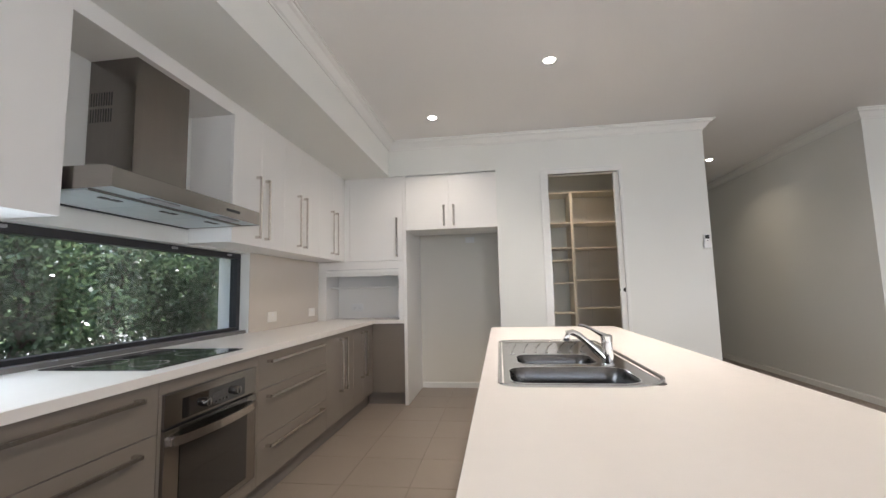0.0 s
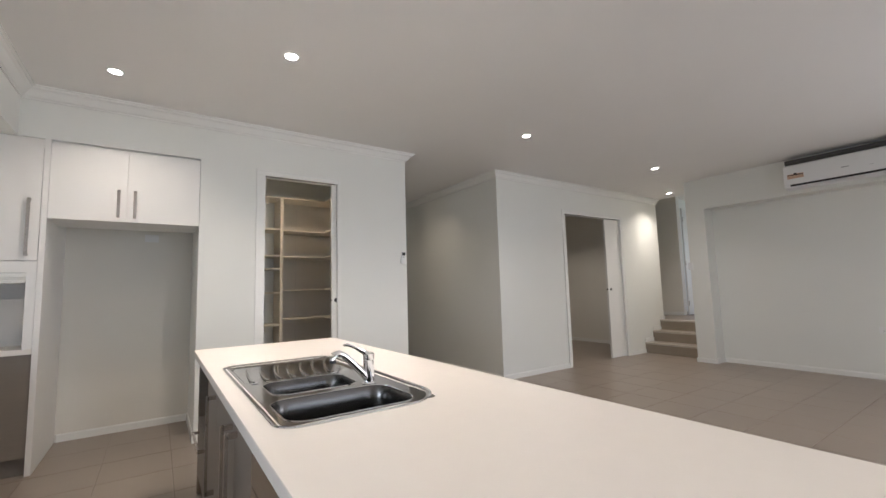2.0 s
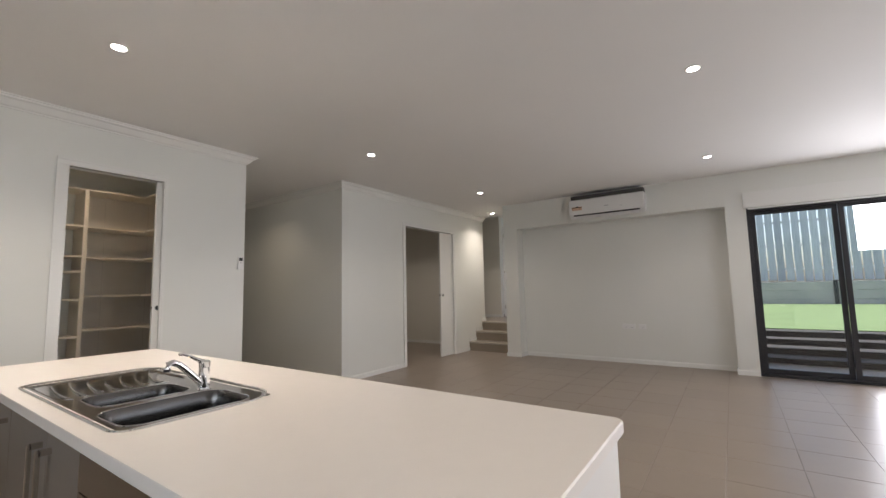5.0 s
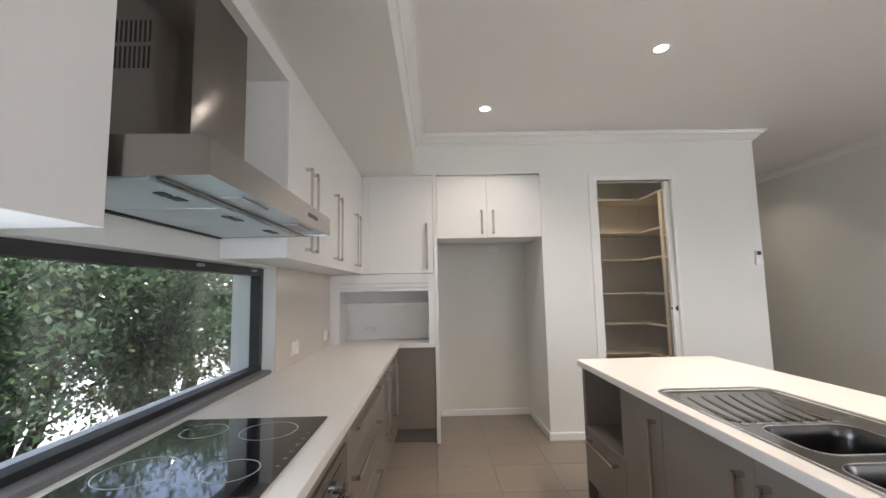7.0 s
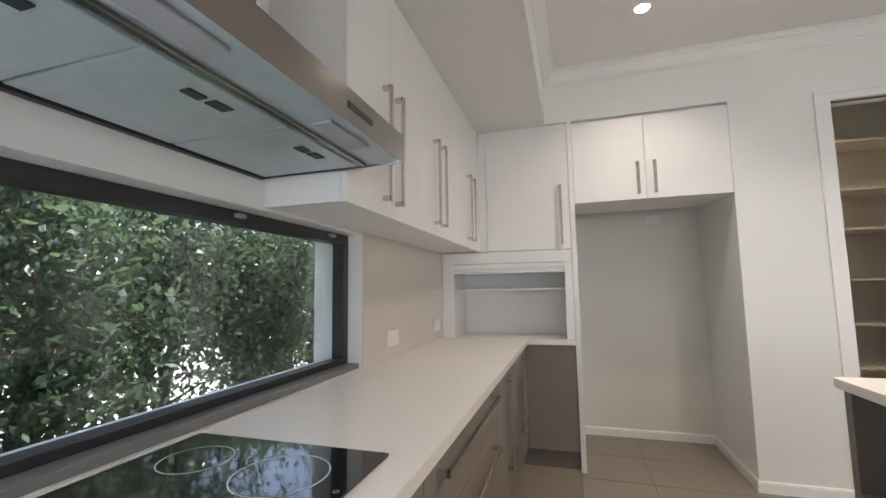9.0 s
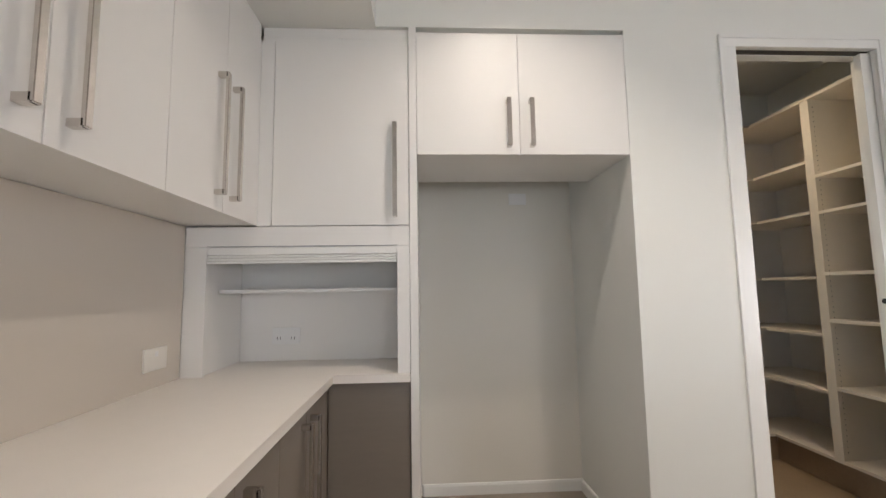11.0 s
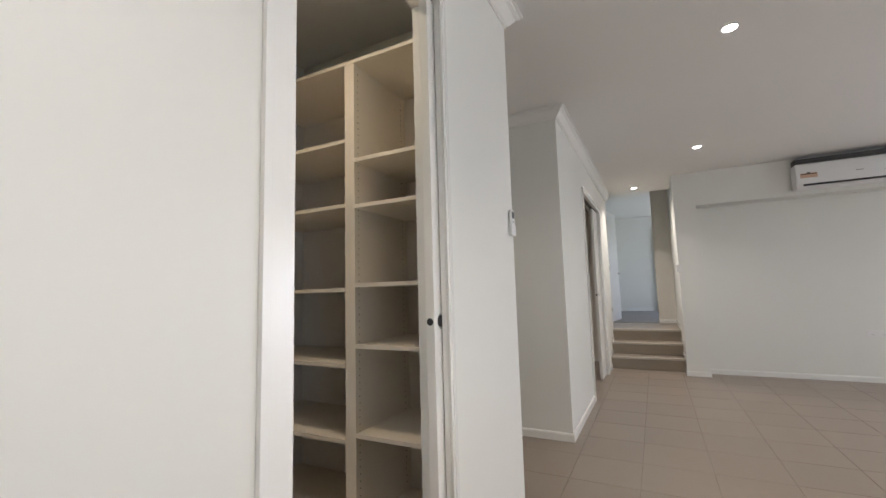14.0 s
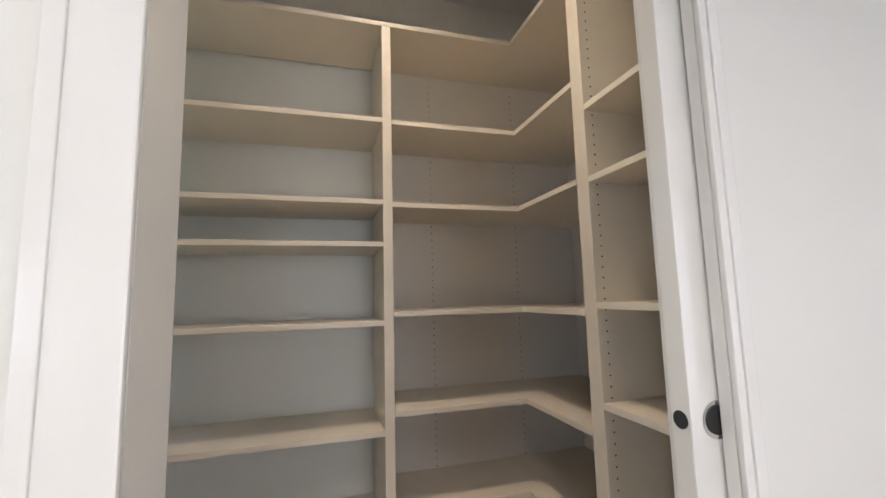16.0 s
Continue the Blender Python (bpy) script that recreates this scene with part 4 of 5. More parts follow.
def island_unit(name, y0, y1, label, fronts, category="cabinet", hollow=None, tall=UNDER - 0.001):
    u = thing(name, (BX + 0.3, (y0 + y1) / 2, 0), label, category, "island cabinets")
    part("body", slab(bmesh.new(), BX + 0.02, 0.70, y0, y1, 0.125, tall), M_TAUPE, u)
    part("kickboard", slab(bmesh.new(), BX + 0.058, BX + 0.075, y0, y1, 0, 0.124), M_KICK, u)
    for a, b, z0, z1, hd in fronts:
        d = part("drawer_front" if hd == "h" else "door", slab(bmesh.new(), BX, BX + 0.0195, a + 0.0015, b - 0.0015, z0 + 0.0015, z1 - 0.0015, 0.0015), M_TAUPE, u)
        if hd == "h":
            bar_handle(d, (BX, a + 0.09, z1 - 0.05), (BX, b - 0.09, z1 - 0.05), (-0.034, 0, 0), 0.016)
        elif hd:
            yy = b - 0.055 if hd == "r" else a + 0.055
            bar_handle(d, (BX, yy, 0.34), (BX, yy, 0.785), (-0.034, 0, 0))
    return u


island_unit("drawer_cabinet", 2.785, 3.370, "taupe drawer under the open microwave niche", [(2.785, 3.370, 0.13, 0.455, "h")], tall=0.46)
niche = thing("microwave_niche", (0.4, 3.1, 0.46), "open dark niche for a microwave in the island", "cabinet", "island cabinets")
part("shelf", slab(bmesh.new(), BX + 0.001, 0.70, 2.785, 3.370, 0.461, 0.48), M_TAUPE, niche)
part("side", slab(bmesh.new(), BX + 0.001, 0.70, 3.348, 3.370, 0.481, UNDER - 0.001), M_TAUPE, niche)
part("side", slab(bmesh.new(), BX + 0.001, 0.70, 2.785, 2.805, 0.481, UNDER - 0.001), M_TAUPE, niche)
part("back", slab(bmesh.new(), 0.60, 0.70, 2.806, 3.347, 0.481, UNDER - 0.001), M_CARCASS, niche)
SINKTOP = 0.66
island_unit("island_cabinet", 2.395, 2.785, "taupe narrow island cabinet with a bar handle", [(2.395, 2.785, 0.13, UNDER - 0.004, "l")], tall=SINKTOP)
island_unit("island_sink_cabinet", 1.475, 2.395, "taupe two-door island cabinet under the sink", [(1.855, 2.395, 0.13, UNDER - 0.004, "l"), (1.475, 1.855, 0.13, UNDER - 0.004, "r")], tall=SINKTOP)
island_unit("island_end_cabinet", 0.185, 0.865, "taupe island end cabinet with drawers", [(0.185, 0.865, DR[k], DR[k + 1], "h") for k in range(3)])
dw = thing("dishwasher", (0.35, 1.17, 0), "stainless fronted dishwasher built into the island", "dishwasher")
part("body", slab(bmesh.new(), BX + 0.02, 0.66, 0.868, 1.472, 0.10, SINKTOP), M_GREYPLASTIC, dw)
dd = part("dishwasher_door", slab(bmesh.new(), BX - 0.012, BX + 0.0195, 0.872, 1.468, 0.11, 0.73, 0.003), M_STEEL_H, dw, "pale steel door")
part("control_panel", slab(bmesh.new(), BX - 0.012, BX + 0.0195, 0.872, 1.468, 0.733, UNDER - 0.006, 0.003), M_STEEL_H, dw)
bm = rod(bmesh.new(), (BX - 0.045, 0.95, 0.70), (BX - 0.045, 1.39, 0.70), 0.009)
for yy in (0.98, 1.36):
    rod(bm, (BX - 0.045, yy, 0.70), (BX - 0.012, yy, 0.70), 0.007)
part("handle", bm, M_STEEL_H, dd, "round bar handle", smooth=True)
part("kickboard", slab(bmesh.new(), BX + 0.058, BX + 0.075, 0.868, 1.472, 0, 0.10), M_KICK, dw)
bp = thing("island_cladding", (0.84, 1.8, 0), "white island cladding boards under the benchtop", "cladding")
part("back_panel", slab(bmesh.new(), 0.702, 0.720, 0.185, 3.370, 0, UNDER - 0.001), M_CABWHITE, bp)
part("end_panel", slab(bmesh.new(), BX, 0.97, 0.165, 0.183, 0, UNDER - 0.001, 0.001), M_CABWHITE, bp)
part("end_panel", slab(bmesh.new(), BX, 0.97, 3.371, 3.388, 0, UNDER - 0.001, 0.001), M_TAUPE, bp)

# sink: one pressed sheet with two bowls and a ribbed drainer
sx0, sx1, sy0, sy1 = 0.112, 0.650, 1.325, 2.505
SR = [0.10, 0.07, 0.07, 0.16]


def deck(outline, holes, z):
    """A flat sheet with holes."""
    bm = bmesh.new()
    for ring in [outline] + holes:
        vs = [bm.verts.new((x, y, z)) for x, y in ring]
        for a, b in zip(vs, vs[1:] + vs[:1]):
            bm.edges.new((a, b))
    bmesh.ops.triangle_fill(bm, use_beauty=True, edges=bm.edges[:], normal=(0, 0, 1))
    return bm


def pressed(bm, box, r, steps, z):
    """A bowl pressed into a sheet: rounded rings stepping inwards and down, closed at the bottom."""
    rings = []
    for inset, drop in steps:
        ring = rounded(box[0] + inset, box[1] - inset, box[2] + inset, box[3] - inset, max(r - inset * 0.6, 0.02), 8)
        rings.append([bm.verts.new((x, y, z - drop)) for x, y in ring])
    for a, b in zip(rings, rings[1:]):
        for k in range(len(a)):
            bm.faces.new((a[k], a[(k + 1) % len(a)], b[(k + 1) % len(a)], b[k]))
    bm.faces.new(rings[-1])
    bmesh.ops.recalc_face_normals(bm, faces=bm.faces[:])
    for f in bm.faces:
        f.normal_flip()
    return bm


ring_out = rounded(sx0, sx1, sy0, sy1, SR, 10)
ring_in = rounded(sx0 + 0.014, sx1 - 0.014, sy0 + 0.014, sy1 - 0.014, [r - 0.012 for r in SR], 10)
MAIN, HALF, DRAIN = (0.150, 0.572, 1.372, 1.668), (0.188, 0.512, 1.722, 1.982), (0.140, 0.615, 2.018, 2.478)
sink = thing("kitchen_sink", (0.39, 1.9, TOP), "stainless one and a half bowl sink with a ribbed drainer", "sink")
DZ = TOP - 0.0005
part("basin", deck(ring_in, [rounded(*MAIN, 0.07, 8), rounded(*HALF, 0.065, 8), rounded(*DRAIN, 0.045, 8)], DZ), M_SINK, sink)
bm = bmesh.new()
low, high = [bm.verts.new((x, y, DZ)) for x, y in ring_in], [bm.verts.new((x, y, TOP + 0.003)) for x, y in ring_out]
for k in range(len(low)):
    bm.faces.new((high[k], high[(k + 1) % len(low)], low[(k + 1) % len(low)], low[k]))
part("edge_slope", bm, M_SINK, sink, smooth=True)
part("main_bowl", pressed(bmesh.new(), MAIN, 0.07, ((0, 0), (0.003, 0.001), (0.006, 0.006), (0.012, 0.05), (0.016, 0.135), (0.022, 0.155), (0.04, 0.166), (0.07, 0.169)), DZ), M_BOWL, sink, "deep satin steel bowl, its inner shade put into the colour", smooth=True)
part("half_bowl", pressed(bmesh.new(), HALF, 0.065, ((0, 0), (0.003, 0.001), (0.006, 0.006), (0.012, 0.04), (0.016, 0.10), (0.022, 0.118), (0.04, 0.127), (0.07, 0.129)), DZ), M_BOWL, sink, "shallower satin steel half bowl, its inner shade put into the colour", smooth=True)
part("drainer", pressed(bmesh.new(), DRAIN, 0.045, ((0, 0), (0.004, 0.0008), (0.009, 0.0045), (0.014, 0.0052)), DZ), M_SINK, sink, smooth=True)
for box, r in ((MAIN, 0.07), (HALF, 0.065)):
    lip = [(x, y, DZ + 0.0002) for x, y in rounded(*box, r, 8)]
    part("bowl_lip", tube(bmesh.new(), lip + lip[:2], 0.0024, 6), M_CHROME, sink, "bright bowl edge", smooth=True)
for k in range(7):
    x = 0.175 + 0.055 * k
    bend = 0.03 + 0.012 * k
    rib = [(x + bend * (j / 8) ** 2, 2.024 + (0.36 + 0.008 * k) * j / 8, DZ - 0.0006 - 0.0035 * min(1, j / 2)) for j in range(9)]
    part("rib", tube(bmesh.new(), rib, 0.004, 8, [0.0055 - 0.0003 * j for j in range(9)]), M_SINK, sink, smooth=True)
    # highlights at the notches where the ribs begin, laid on as chrome pieces
    part("notch", slab(bmesh.new(), x - 0.012, x + 0.012, 1.992, 2.012, DZ + 0.0002, DZ + 0.0022, 0.0009), M_CHROME, sink, "pressed drain notch, its highlight set in as bright chrome")
loop = [(x, y, TOP + 0.0025) for x, y in ring_out]
part("rim", tube(bmesh.new(), loop + loop[:2], 0.0042, 8), M_CHROME, sink, "rolled bright rim", smooth=True)
for cx, cy, z in ((0.36, 1.52, DZ - 0.1695), (0.35, 1.852, DZ - 0.1295)):
    bm = annulus(cx, cy, 0.044, 0.012, z + 0.0035, 36)
    part("waste", bm, M_CHROME, sink, "round sink waste")
    part("strainer", rod(bmesh.new(), (cx, cy, z - 0.001), (cx, cy, z + 0.002), 0.032, seg=32), M_BLACK, sink)

tx, ty = 0.535, 1.705
tap = thing("mixer_tap", (tx, ty, TOP), "chrome single lever mixer tap behind the bowls", "tap")
bm = rod(bmesh.new(), (tx, ty, TOP + 0.0005), (tx, ty, TOP + 0.007), 0.027, 0.0245, seg=28)
rod(bm, (tx, ty, TOP + 0.007), (tx, ty, TOP + 0.088), 0.0215, 0.0205, seg=28)
part("body", bm, M_CHROME, tap, smooth=True)
bm = rod(bmesh.new(), (tx, ty, TOP + 0.090), (tx, ty, TOP + 0.112), 0.0215, 0.0225, seg=28)
rod(bm, (tx, ty, TOP + 0.112), (tx, ty, TOP + 0.118), 0.0225, 0.015, seg=28)
part("cartridge_cap", bm, M_CHROME, tap, smooth=True)
part("spout", tube(bmesh.new(), [(tx - 0.008, ty - 0.002, TOP + 0.018), (tx - 0.035, ty - 0.009, TOP + 0.048), (tx - 0.080, ty - 0.020, TOP + 0.092), (tx - 0.112, ty - 0.029, TOP + 0.120), (tx - 0.135, ty - 0.034, TOP + 0.131), (tx - 0.152, ty - 0.038, TOP + 0.128), (tx - 0.158, ty - 0.040, TOP + 0.108)],
                  0.013, 16, [0.0135, 0.0135, 0.0125, 0.012, 0.0125, 0.013, 0.0135]), M_CHROME, tap, smooth=True)
part("aerator", rod(bmesh.new(), (tx - 0.158, ty - 0.040, TOP + 0.100), (tx - 0.158, ty - 0.040, TOP + 0.109), 0.012, seg=20), M_ALU, tap)
part("lever", tube(bmesh.new(), [(tx - 0.006, ty, TOP + 0.112), (tx - 0.030, ty - 0.003, TOP + 0.124), (tx - 0.065, ty - 0.008, TOP + 0.145), (tx - 0.092, ty - 0.012, TOP + 0.156), (tx - 0.106, ty - 0.014, TOP + 0.156)], 0.005, 10, [0.011, 0.0075, 0.0055, 0.006, 0.005]), M_CHROME, tap, smooth=True)

# ---- pantry shelves ----
shelves = thing("pantry_shelving", (1.5, 5.5, 0), "cream melamine corner shelving lining the pantry, empty", "shelving")
PB, PR, PF, PX = 5.898, 2.138, 5.54, 1.645    # back wall, right wall, front of the back run, front of the right run
PL, T = 0.162, 0.019
part("back_panel", slab(bmesh.new(), 1.11, PR - 0.013, PB - 0.012, PB - 0.001, 0.18, 2.445), M_SHELFBACK, shelves)
part("back_panel", slab(bmesh.new(), PR - 0.012, PR - 0.001, N + 0.122, PB - 0.013, 0.18, 2.445), M_SHELFBACK, shelves)
part("divider", slab(bmesh.new(), 1.080, 1.116, PF, PB - 0.013, 0.18, 2.445, 0.0015), M_SHELF, shelves)
part("divider", slab(bmesh.new(), PX, PR - 0.013, 5.056, 5.116, 0.18, 2.445, 0.0015), M_SHELF, shelves)
part("kickboard", slab(bmesh.new(), PL, PX + 0.05, PF + 0.05, PF + 0.066, 0.004, 0.178), M_PANTRYFLOOR, shelves, "brown kickboard")
part("kickboard", slab(bmesh.new(), PX + 0.05, PX + 0.066, N + 0.122, PF + 0.049, 0.004, 0.178), M_PANTRYFLOOR, shelves, "brown kickboard")


def corner_shelf(z, x_left, y_near):
    """An L-shaped shelf running round the corner."""
    bm = bmesh.new()
    pts = [(x_left, PF), (PX, PF), (PX, y_near), (PR - 0.013, y_near), (PR - 0.013, PB - 0.013), (x_left, PB - 0.013)]
    lo, hi = [bm.verts.new((x, y, z - T)) for x, y in pts], [bm.verts.new((x, y, z)) for x, y in pts]
    for k in range(6):
        bm.faces.new((lo[k], lo[(k + 1) % 6], hi[(k + 1) % 6], hi[k]))
    bm.faces.new(hi), bm.faces.new(lo[::-1])
    return part("shelf", bm, M_SHELF, shelves)


corner_shelf(2.465, PL, N + 0.122)
for z in (2.055, 1.724, 1.306, 0.945, 0.595, 0.20):
    corner_shelf(z, 1.117, 5.117)
for z in (2.060, 1.733, 1.570, 1.274, 0.882, 0.530, 0.20):
    part("shelf", slab(bmesh.new(), PL, 1.079, PF, PB - 0.013, z - T, z, 0.001), M_SHELF, shelves)
for z in (1.947, 1.714, 1.328, 1.038, 0.63, 0.20):
    part("shelf", slab(bmesh.new(), PX, PR - 0.013, N + 0.122, 5.055, z - T, z, 0.001), M_SHELF, shelves)
bm = bmesh.new()
for x in (1.36, 1.80):
    z = 0.25
    while z < 2.4:
        rod(bm, (x, PB - 0.0128, z), (x, PB - 0.0118, z), 0.0028, seg=8)
        z += 0.032
for x in (PX + 0.03, PR - 0.06):
    for y in (5.0555, 5.1165):
        z = 0.25
        while z < 2.4:
            rod(bm, (x, y - 0.0004, z), (x, y + 0.0004, z), 0.0028, seg=8)
            z += 0.032
tagged(part("peg_hole", bm, M_BLACK, shelves, "rows of dark shelf peg holes"), kind="stuff")

# ---- living room things ----
ac = thing("air_conditioner", (E - 0.1, 1.49, 2.42), "white split system air conditioner high on the wall", "air conditioner")
ay0, ay1, az0, az1, ax = 0.895, 2.075, 2.435, 2.762, E - 0.215
bm = bmesh.new()
prof = [(E - 0.001, az0 + 0.02), (E - 0.001, az1), (ax + 0.03, az1), (ax + 0.008, az1 - 0.02), (ax, az1 - 0.10), (ax, az0 + 0.075), (ax + 0.02, az0 + 0.03), (ax + 0.09, az0)]
ends = [[bm.verts.new((x, yy, z)) for x, z in prof] for yy in (ay0, ay1)]
for k in range(8):
    bm.faces.new((ends[0][k], ends[0][(k + 1) % 8], ends[1][(k + 1) % 8], ends[1][k]))
bm.faces.new(ends[0]), bm.faces.new(ends[1][::-1])
bmesh.ops.recalc_face_normals(bm, faces=bm.faces)
bmesh.ops.bevel(bm, geom=[e for e in bm.edges if abs(e.verts[0].co.y - e.verts[1].co.y) < 1e-5], offset=0.012, segments=3, affect="EDGES")
part("casing", bm, M_PLASTIC, ac)
part("outlet", slab(bmesh.new(), ax - 0.0015, ax + 0.03, ay0 + 0.07, ay1 - 0.07, az0 + 0.040, az0 + 0.062), M_BLACK, ac, "dark air outlet slot")
part("louvre", slab(bmesh.new(), ax + 0.012, ax + 0.075, ay0 + 0.07, ay1 - 0.07, az0 + 0.014, az0 + 0.024, 0.003), M_PLASTIC, ac)
# shade in the gap between casing and ceiling, built as dark blocks
part("intake_grille", slab(bmesh.new(), ax + 0.055, E - 0.002, ay0 + 0.015, ay1 - 0.015, az1 + 0.0005, az1 + 0.075, 0.004), M_DARKGREY, ac, "dark block on top, drawn for the shade under the ceiling")
for k in range(2):
    part("intake_slat", slab(bmesh.new(), ax + 0.040, ax + 0.054, ay0 + 0.02, ay1 - 0.02, az1 + 0.006 + 0.036 * k, az1 + 0.030 + 0.036 * k, 0.003), M_DARKGREY, ac)
part("badge", slab(bmesh.new(), ax - 0.002, ax + 0.001, 1.43, 1.50, 2.60, 2.610), M_GREYPLASTIC, ac, "small grey badge")
st = part("energy_label", slab(bmesh.new(), ax - 0.0015, ax + 0.001, 1.86, 2.03, 2.575, 2.635), M_STICKER, ac, "orange energy label")
part("bar", slab(bmesh.new(), ax - 0.0022, ax - 0.0016, 1.865, 2.025, 2.617, 2.627), M_BLACK, st)
part("bar", slab(bmesh.new(), ax - 0.0022, ax - 0.0016, 1.93, 1.96, 2.628, 2.645), M_BLACK, st)
part("indicator", slab(bmesh.new(), ax - 0.0012, ax + 0.001, 1.22, 1.25, 2.575, 2.583), M_PRINT, ac)

socket("power_socket", (7.2, 1.33, 0.60), (-1, 0, 0), 0.20, 0.082, "white double power socket low on the recess wall", 2, M_PLASTIC)
socket("power_socket", (7.2, 1.12, 0.60), (-1, 0, 0), 0.115, 0.082, "white antenna plate low on the recess wall", 1, M_PLASTIC)
sw = thing("light_switch", (E, 3.44, 1.51), "white light switch on the wall end by the steps", "light switch")
pl = part("plate", slab(bmesh.new(), E - 0.009, E - 0.0005, 3.405, 3.475, 1.45, 1.565, 0.003), M_PLASTIC, sw)
part("rocker", slab(bmesh.new(), E - 0.013, E - 0.009, 3.43, 3.45, 1.515, 1.54, 0.002), M_PLASTIC, pl)

rm = thing("remote_control", (2.185, N, 1.57), "white air conditioner remote in a wall holder", "remote control")
part("holder", slab(bmesh.new(), 2.175, 2.247, N - 0.022, N - 0.0005, 1.565, 1.625, 0.004), M_PLASTIC, rm)
body = part("body", slab(bmesh.new(), 2.183, 2.239, N - 0.019, N - 0.005, 1.575, 1.705, 0.005), M_PLASTIC, rm)
part("screen", slab(bmesh.new(), 2.191, 2.231, N - 0.0200, N - 0.0188, 1.66, 1.697, 0.0005), M_BLACK, body, "dark screen")
part("button", slab(bmesh.new(), 2.203, 2.219, N - 0.0203, N - 0.0188, 1.635, 1.645, 0.001), M_GREYPLASTIC, body)

# ---- downlights ----


def downlight(x, y, watts, colour, diffuser, label, beam=122):
    d = thing("downlight", (x, y, CEIL), label, "ceiling light", "ceiling downlights")
    part("trim_ring", prism(bmesh.new(), [(x + 0.056 * math.cos(2 * math.pi * k / 40), y + 0.056 * math.sin(2 * math.pi * k / 40)) for k in range(40)], CEIL - 0.006, CEIL - 0.0005,
                            hole=[(x + 0.040 * math.cos(2 * math.pi * k / 40), y + 0.040 * math.sin(2 * math.pi * k / 40)) for k in range(40)], bevel=0.001), M_TRIM, d)
    part("diffuser", rod(bmesh.new(), (x, y, CEIL - 0.0035), (x, y, CEIL - 0.001), 0.0395, seg=36), diffuser, d, "glowing lamp face")
    lamp = bpy.data.lights.new("downlight_lamp", "AREA")
    lamp.shape, lamp.size, lamp.energy, lamp.color, lamp.spread = "DISK", 0.075, watts, colour, radians(beam)
    ob = new("downlight_lamp", lamp)
    ob.parent = d
    ob.location = (0, 0, -0.0075)
    return d


downlight(-0.46, 3.83, LAMP_WATTS * 0.75, LAMP_COLOUR, M_LAMP, "small round recessed downlight before the fridge cabinet, lit")
for x, y, share in ((0.555, 2.98, 1.5), (0.65, 2.03, 1.5), (0.60, -1.2, 1.5), (3.09, 3.235, 1), (5.645, 3.22, 0.9), (3.14, -0.02, 1), (5.77, 0.0, 0.8), (3.14, -2.6, 1)):
    downlight(x, y, LAMP_WATTS * share, LAMP_COLOUR, M_LAMP, "small round recessed ceiling downlight, lit")
downlight(7.50, 3.97, LAMP_WATTS * 1.4, LAMP_COLOUR, M_LAMP, "small round recessed downlight over the steps, lit")
# unseen lamp, added so that the side room isn't too dark
downlight(6.4, 6.0, LAMP_WATTS, LAMP_COLOUR, M_LAMP, "small round downlight added out of view to brighten the side room, lit")
downlight(3.01, 5.9, LAMP_WATTS * 0.35, (1.0, 0.82, 0.6), M_LAMP, "small round recessed corridor downlight, lit")
downlight(1.12, 5.0, LAMP_WATTS * 0.55, (1.0, 0.80, 0.56), M_WARMLAMP, "small warm downlight in the pantry ceiling, lit", 120)

# ---- outdoors ----
bm = bmesh.new()
bmesh.ops.create_grid(bm, x_segments=40, y_segments=40, size=600)
for v in bm.verts:
    v.co.z = -0.16
structure("ground", bm, M_LAWN, "grass and soil round the house", "ground")
bm = slab(bmesh.new(), -14.5, -4.9, -12, 16, -0.16, -0.12)
structure("pavement", bm, M_PAVE, "pale concrete drive beyond the hedge", "pavement")

rng = np.random.default_rng(7)


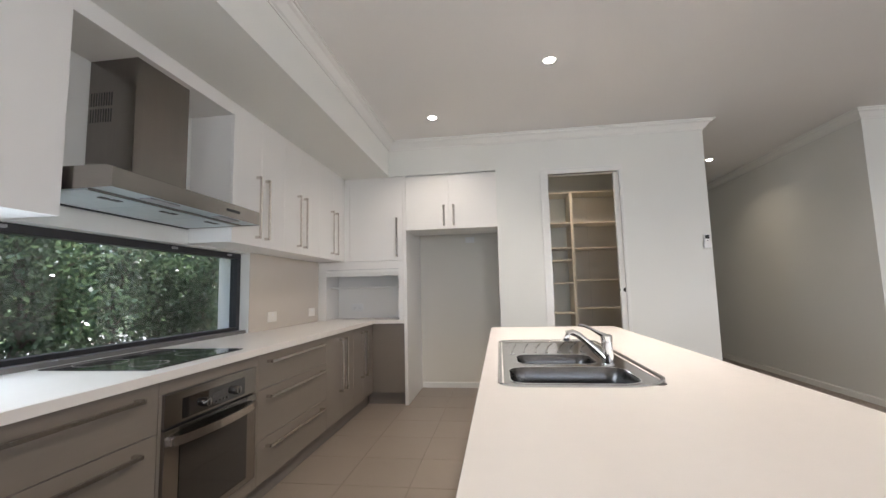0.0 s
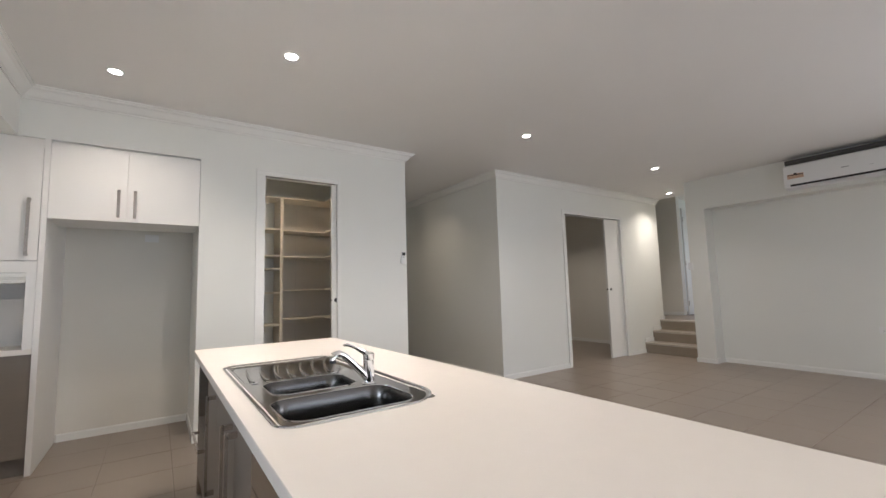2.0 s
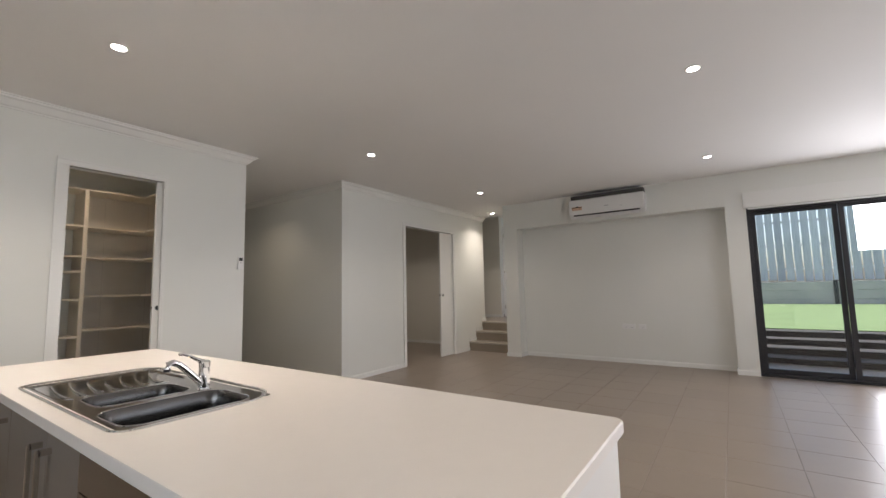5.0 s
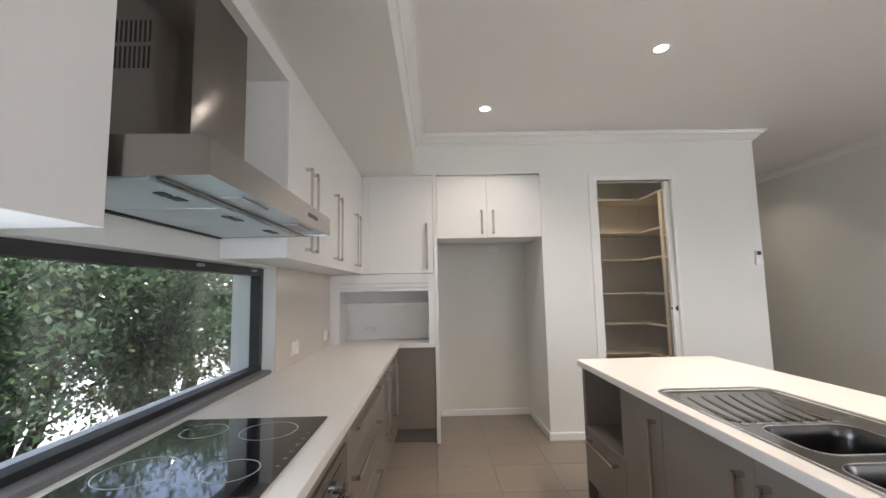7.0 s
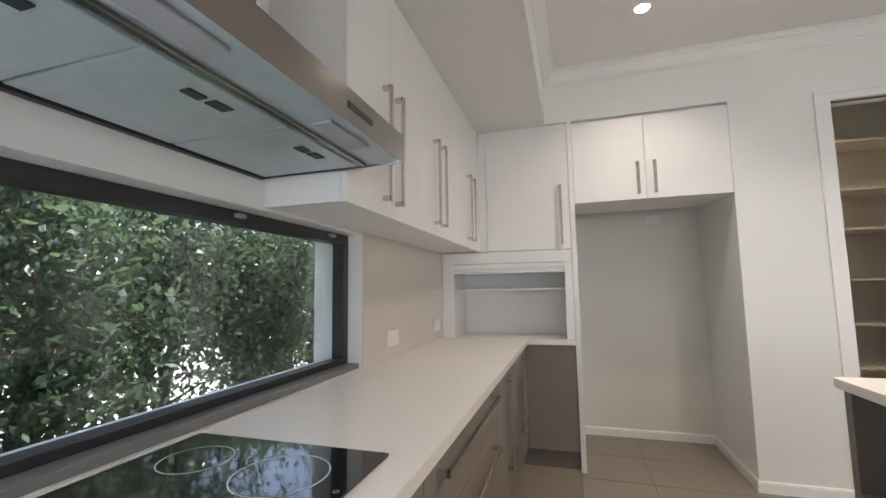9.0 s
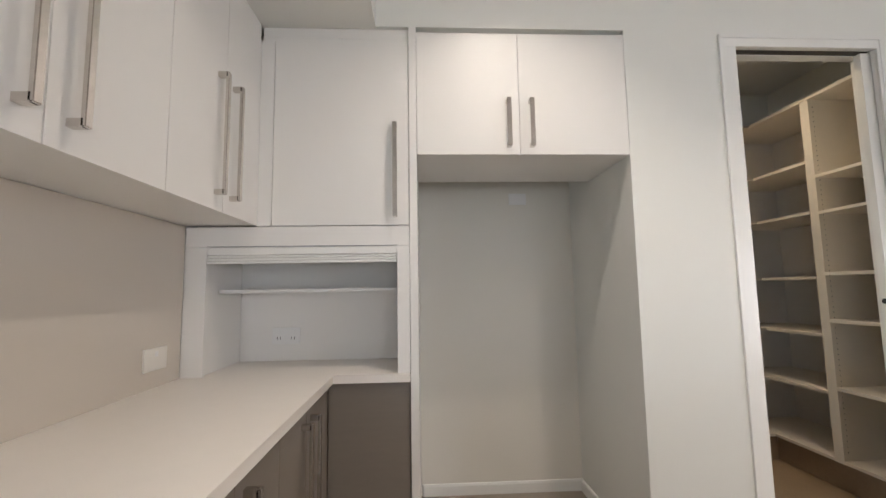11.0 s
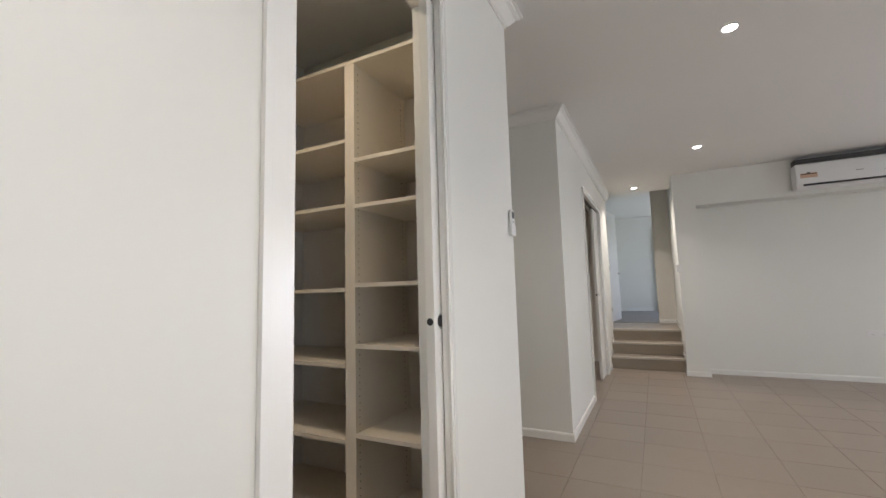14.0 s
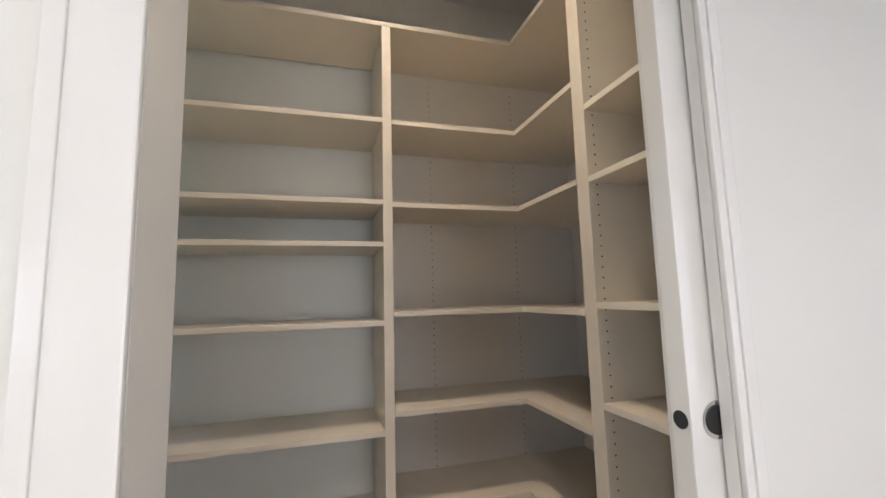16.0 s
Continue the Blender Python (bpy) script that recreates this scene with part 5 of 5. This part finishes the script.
def tree(x, y, tall, leaves, seed):
    """A many-stemmed evergreen: tapering stems, limbs, and a crown of single leaves in uneven clumps."""
    r = np.random.default_rng(seed)
    t = thing("tree", (x, y, -0.16), "dense dark green evergreen tree with several slim stems", "tree", "trees outside the window")
    bm, tips = bmesh.new(), []
    for s in range(3):
        a = 2 * math.pi * s / 3 + r.uniform(-0.6, 0.6)
        lean = r.uniform(0.06, 0.17)
        path = [Vector((x + 0.06 * math.cos(a), y + 0.06 * math.sin(a), -0.2))]
        n = 9
        for k in range(1, n + 1):
            h = tall * 0.9 * k / n
            path.append(Vector((x + (0.06 + lean * h) * math.cos(a) + r.uniform(-0.05, 0.05), y + (0.06 + lean * h) * math.sin(a) + r.uniform(-0.05, 0.05), h)))
        tube(bm, path, 0.04, 7, [0.050 * (1 - 0.8 * k / n) + 0.006 for k in range(n + 1)])
        for k in range(1, n + 1):
            for _ in range(4 if k > 4 else (0, 0, 2, 3, 4)[k]):
                b = r.uniform(0, 2 * math.pi)
                reach = r.uniform(0.2, 0.55)
                tip = path[k] + Vector((reach * math.cos(b), reach * math.sin(b), r.uniform(0.05, 0.42)))
                tube(bm, [path[k], (path[k] + tip) / 2 + Vector((0, 0, 0.05)), tip], 0.01, 5, [0.013, 0.008, 0.003])
                tips += [tip, (path[k] + tip) / 2]
    part("trunk", bm, M_BARK, t, "slim grey-brown stems", smooth=True)
    tips = np.array([tuple(p) for p in tips])
    n = leaves
    pick = tips[r.integers(0, len(tips), n)] + r.normal(0, 0.13, (n, 3)) * (1, 1, 0.8)
    size = r.uniform(0.017, 0.035, n)
    d = r.normal(0, 1, (n, 3))
    d /= np.linalg.norm(d, axis=1, keepdims=True)
    e = np.cross(d, r.normal(0, 1, (n, 3)))
    e /= np.linalg.norm(e, axis=1, keepdims=True)
    base = np.array(BASE[t])
    v = np.stack([pick - d * size[:, None], pick + e * (size * 0.5)[:, None], pick + d * size[:, None], pick - e * (size * 0.5)[:, None]], 1).reshape(-1, 3) - base
    me = bpy.data.meshes.new("crown")
    me.from_pydata(v.tolist(), [], (np.arange(n)[:, None] * 4 + np.arange(4)).tolist())
    me.materials.append(M_LEAF)
    ob = new("crown", me)
    ob.parent = t
    tagged(ob, "crown of small glossy leaves", kind="stuff")
    return t


for k, (x, y) in enumerate(((-3.75, 0.1), (-3.55, 1.0), (-3.8, 1.85), (-3.6, 2.7), (-3.85, 3.55), (-3.6, 4.45), (-3.8, 5.4), (-3.6, 6.4))):
    tree(x, y, 2.05 + 0.3 * math.sin(k * 2.1), 14500, 100 + k)

gf = thing("garden_fence", (-2.85, 3.2, -0.16), "low black metal picket fence in front of the trees", "fence")
for z in (0.02, 0.55):
    part("rail", slab(bmesh.new(), -2.864, -2.836, -1.0, 8.4, z, z + 0.025), M_BLACK, gf)
picket = finish("picket", slab(bmesh.new(), -0.008, 0.008, -0.008, 0.008, 0, 0.80, 0.002, 1), M_BLACK)
for k in range(94):
    ob = new("picket", picket)
    ob.parent = gf
    ob.location = (0.0, -4.15 + 0.1 * k, 0.0)

# yard beyond the sliding door
bm = slab(bmesh.new(), E + 0.27, 8.2, -9, 2.1, -0.16, -0.03)
structure("patio", bm, M_PAVE, "pale concrete patio outside the sliding door", "patio")
for k in range(4):
    x0 = 8.2 + 0.55 * k
    st = thing("garden_step", (x0 + 0.3, -3.4, -0.16), "dark sleeper garden step with a pale worn edge", "step", "garden steps")
    part("sleeper", slab(bmesh.new(), x0, x0 + 0.14, -9, 1.9, -0.16, 0.09 * (k + 1), 0.008), M_SLEEPER, st)
    part("tread", slab(bmesh.new(), x0 + 0.14, x0 + 0.56, -9, 1.9, -0.16, 0.09 * (k + 1) - 0.015), M_SLEEPER, st)
bm = bmesh.new()
v = [bm.verts.new(p) for p in ((10.4, -14, 0.36), (16.4, -14, 0.60), (16.4, 1.9, 0.60), (10.4, 1.9, 0.36), (10.4, -14, -0.16), (16.4, -14, -0.16), (16.4, 1.9, -0.16), (10.4, 1.9, -0.16))]
for f in ((0, 1, 2, 3), (0, 4, 5, 1), (1, 5, 6, 2), (2, 6, 7, 3), (3, 7, 4, 0)):
    bm.faces.new([v[i] for i in f])
structure("lawn_bank", bm, M_LAWN, "gently rising bright green lawn", "lawn")
rw = thing("retaining_wall", (16.5, -6, 0.2), "stained concrete sleeper retaining wall at the end of the lawn", "retaining wall")
for k in range(4):
    for j in range(7):
        part("concrete_sleeper", slab(bmesh.new(), 16.40, 16.50, -13.9 + 2.25 * j, -11.67 + 2.25 * j, 0.2 + 0.27 * k, 0.464 + 0.27 * k, 0.012), M_RETAIN, rw)
for j in range(8):
    part("post", slab(bmesh.new(), 16.36, 16.40, -13.95 + 2.25 * j, -13.85 + 2.25 * j, -0.16, 1.30), M_ALU, rw)
fence = thing("paling_fence", (16.7, -6, 1.3), "tall weathered grey paling fence above the retaining wall", "fence")
palings = slab(bmesh.new(), -0.011, 0.011, -0.092, 0.092, 0, 2.25, 0.003, 1)
pale_mesh = finish("paling", palings, M_FENCE)
for j in range(72):
    ob = new("paling", pale_mesh)
    ob.parent = fence
    ob.location = (0.0 if j % 2 else -0.035, -8.0 + 0.22 * j, -0.02 + 0.05 * float(rng.random()))
for z in (0.35, 1.10, 1.85):
    part("rail", slab(bmesh.new(), 16.715, 16.76, -14.1, 1.9, 1.3 + z, 1.37 + z), M_FENCE, fence)
bm = slab(bmesh.new(), 16.55, 17.5, -14, 2.0, -0.16, 1.27)
structure("ground_terrace", bm, M_LAWN, "raised ground behind the retaining wall", "ground")

# ---- floor tiles, last ----
PITCH, GAP = 0.44, 0.0026
tile_bm = slab(bmesh.new(), GAP / 2, PITCH - GAP / 2, GAP / 2, PITCH - GAP / 2, -0.004, 0.0, 0.0015, 1)
tile_mesh = finish("tile", tile_bm, M_TILE)
X0, Y0 = -0.47, -0.02
joined = bmesh.new()
for i in range(-4, 20):
    for j in range(-10, 20):
        x, y = X0 + PITCH * i, Y0 + PITCH * j
        if 0.06 < x + 0.25 < 0.95 and 0.3 < y < 3.0:
            continue
        living = -1.4 < x < 7.1 and -1.0 < y < 4.5 and not (x < -1.5 or (0.12 < x < 2.2 and y > 4.2))
        if living and y + PITCH <= 4.8:
            ob = new("tile", tile_mesh)
            ob.location = (x, y, 0)
            ob.parent = floor
        else:
            q = [(x + GAP / 2, y + GAP / 2), (x + PITCH - GAP / 2, y + GAP / 2), (x + PITCH - GAP / 2, y + PITCH - GAP / 2), (x + GAP / 2, y + PITCH - GAP / 2)]
            lo, hi = [joined.verts.new((a, b, -0.004)) for a, b in q], [joined.verts.new((a, b, 0.0)) for a, b in q]
            joined.faces.new(hi)
            for k in range(4):
                joined.faces.new((lo[k], lo[(k + 1) % 4], hi[(k + 1) % 4], hi[k]))
tagged(part("tile", joined, M_TILE_JOINED, floor, "further floor tiles"), kind="stuff")
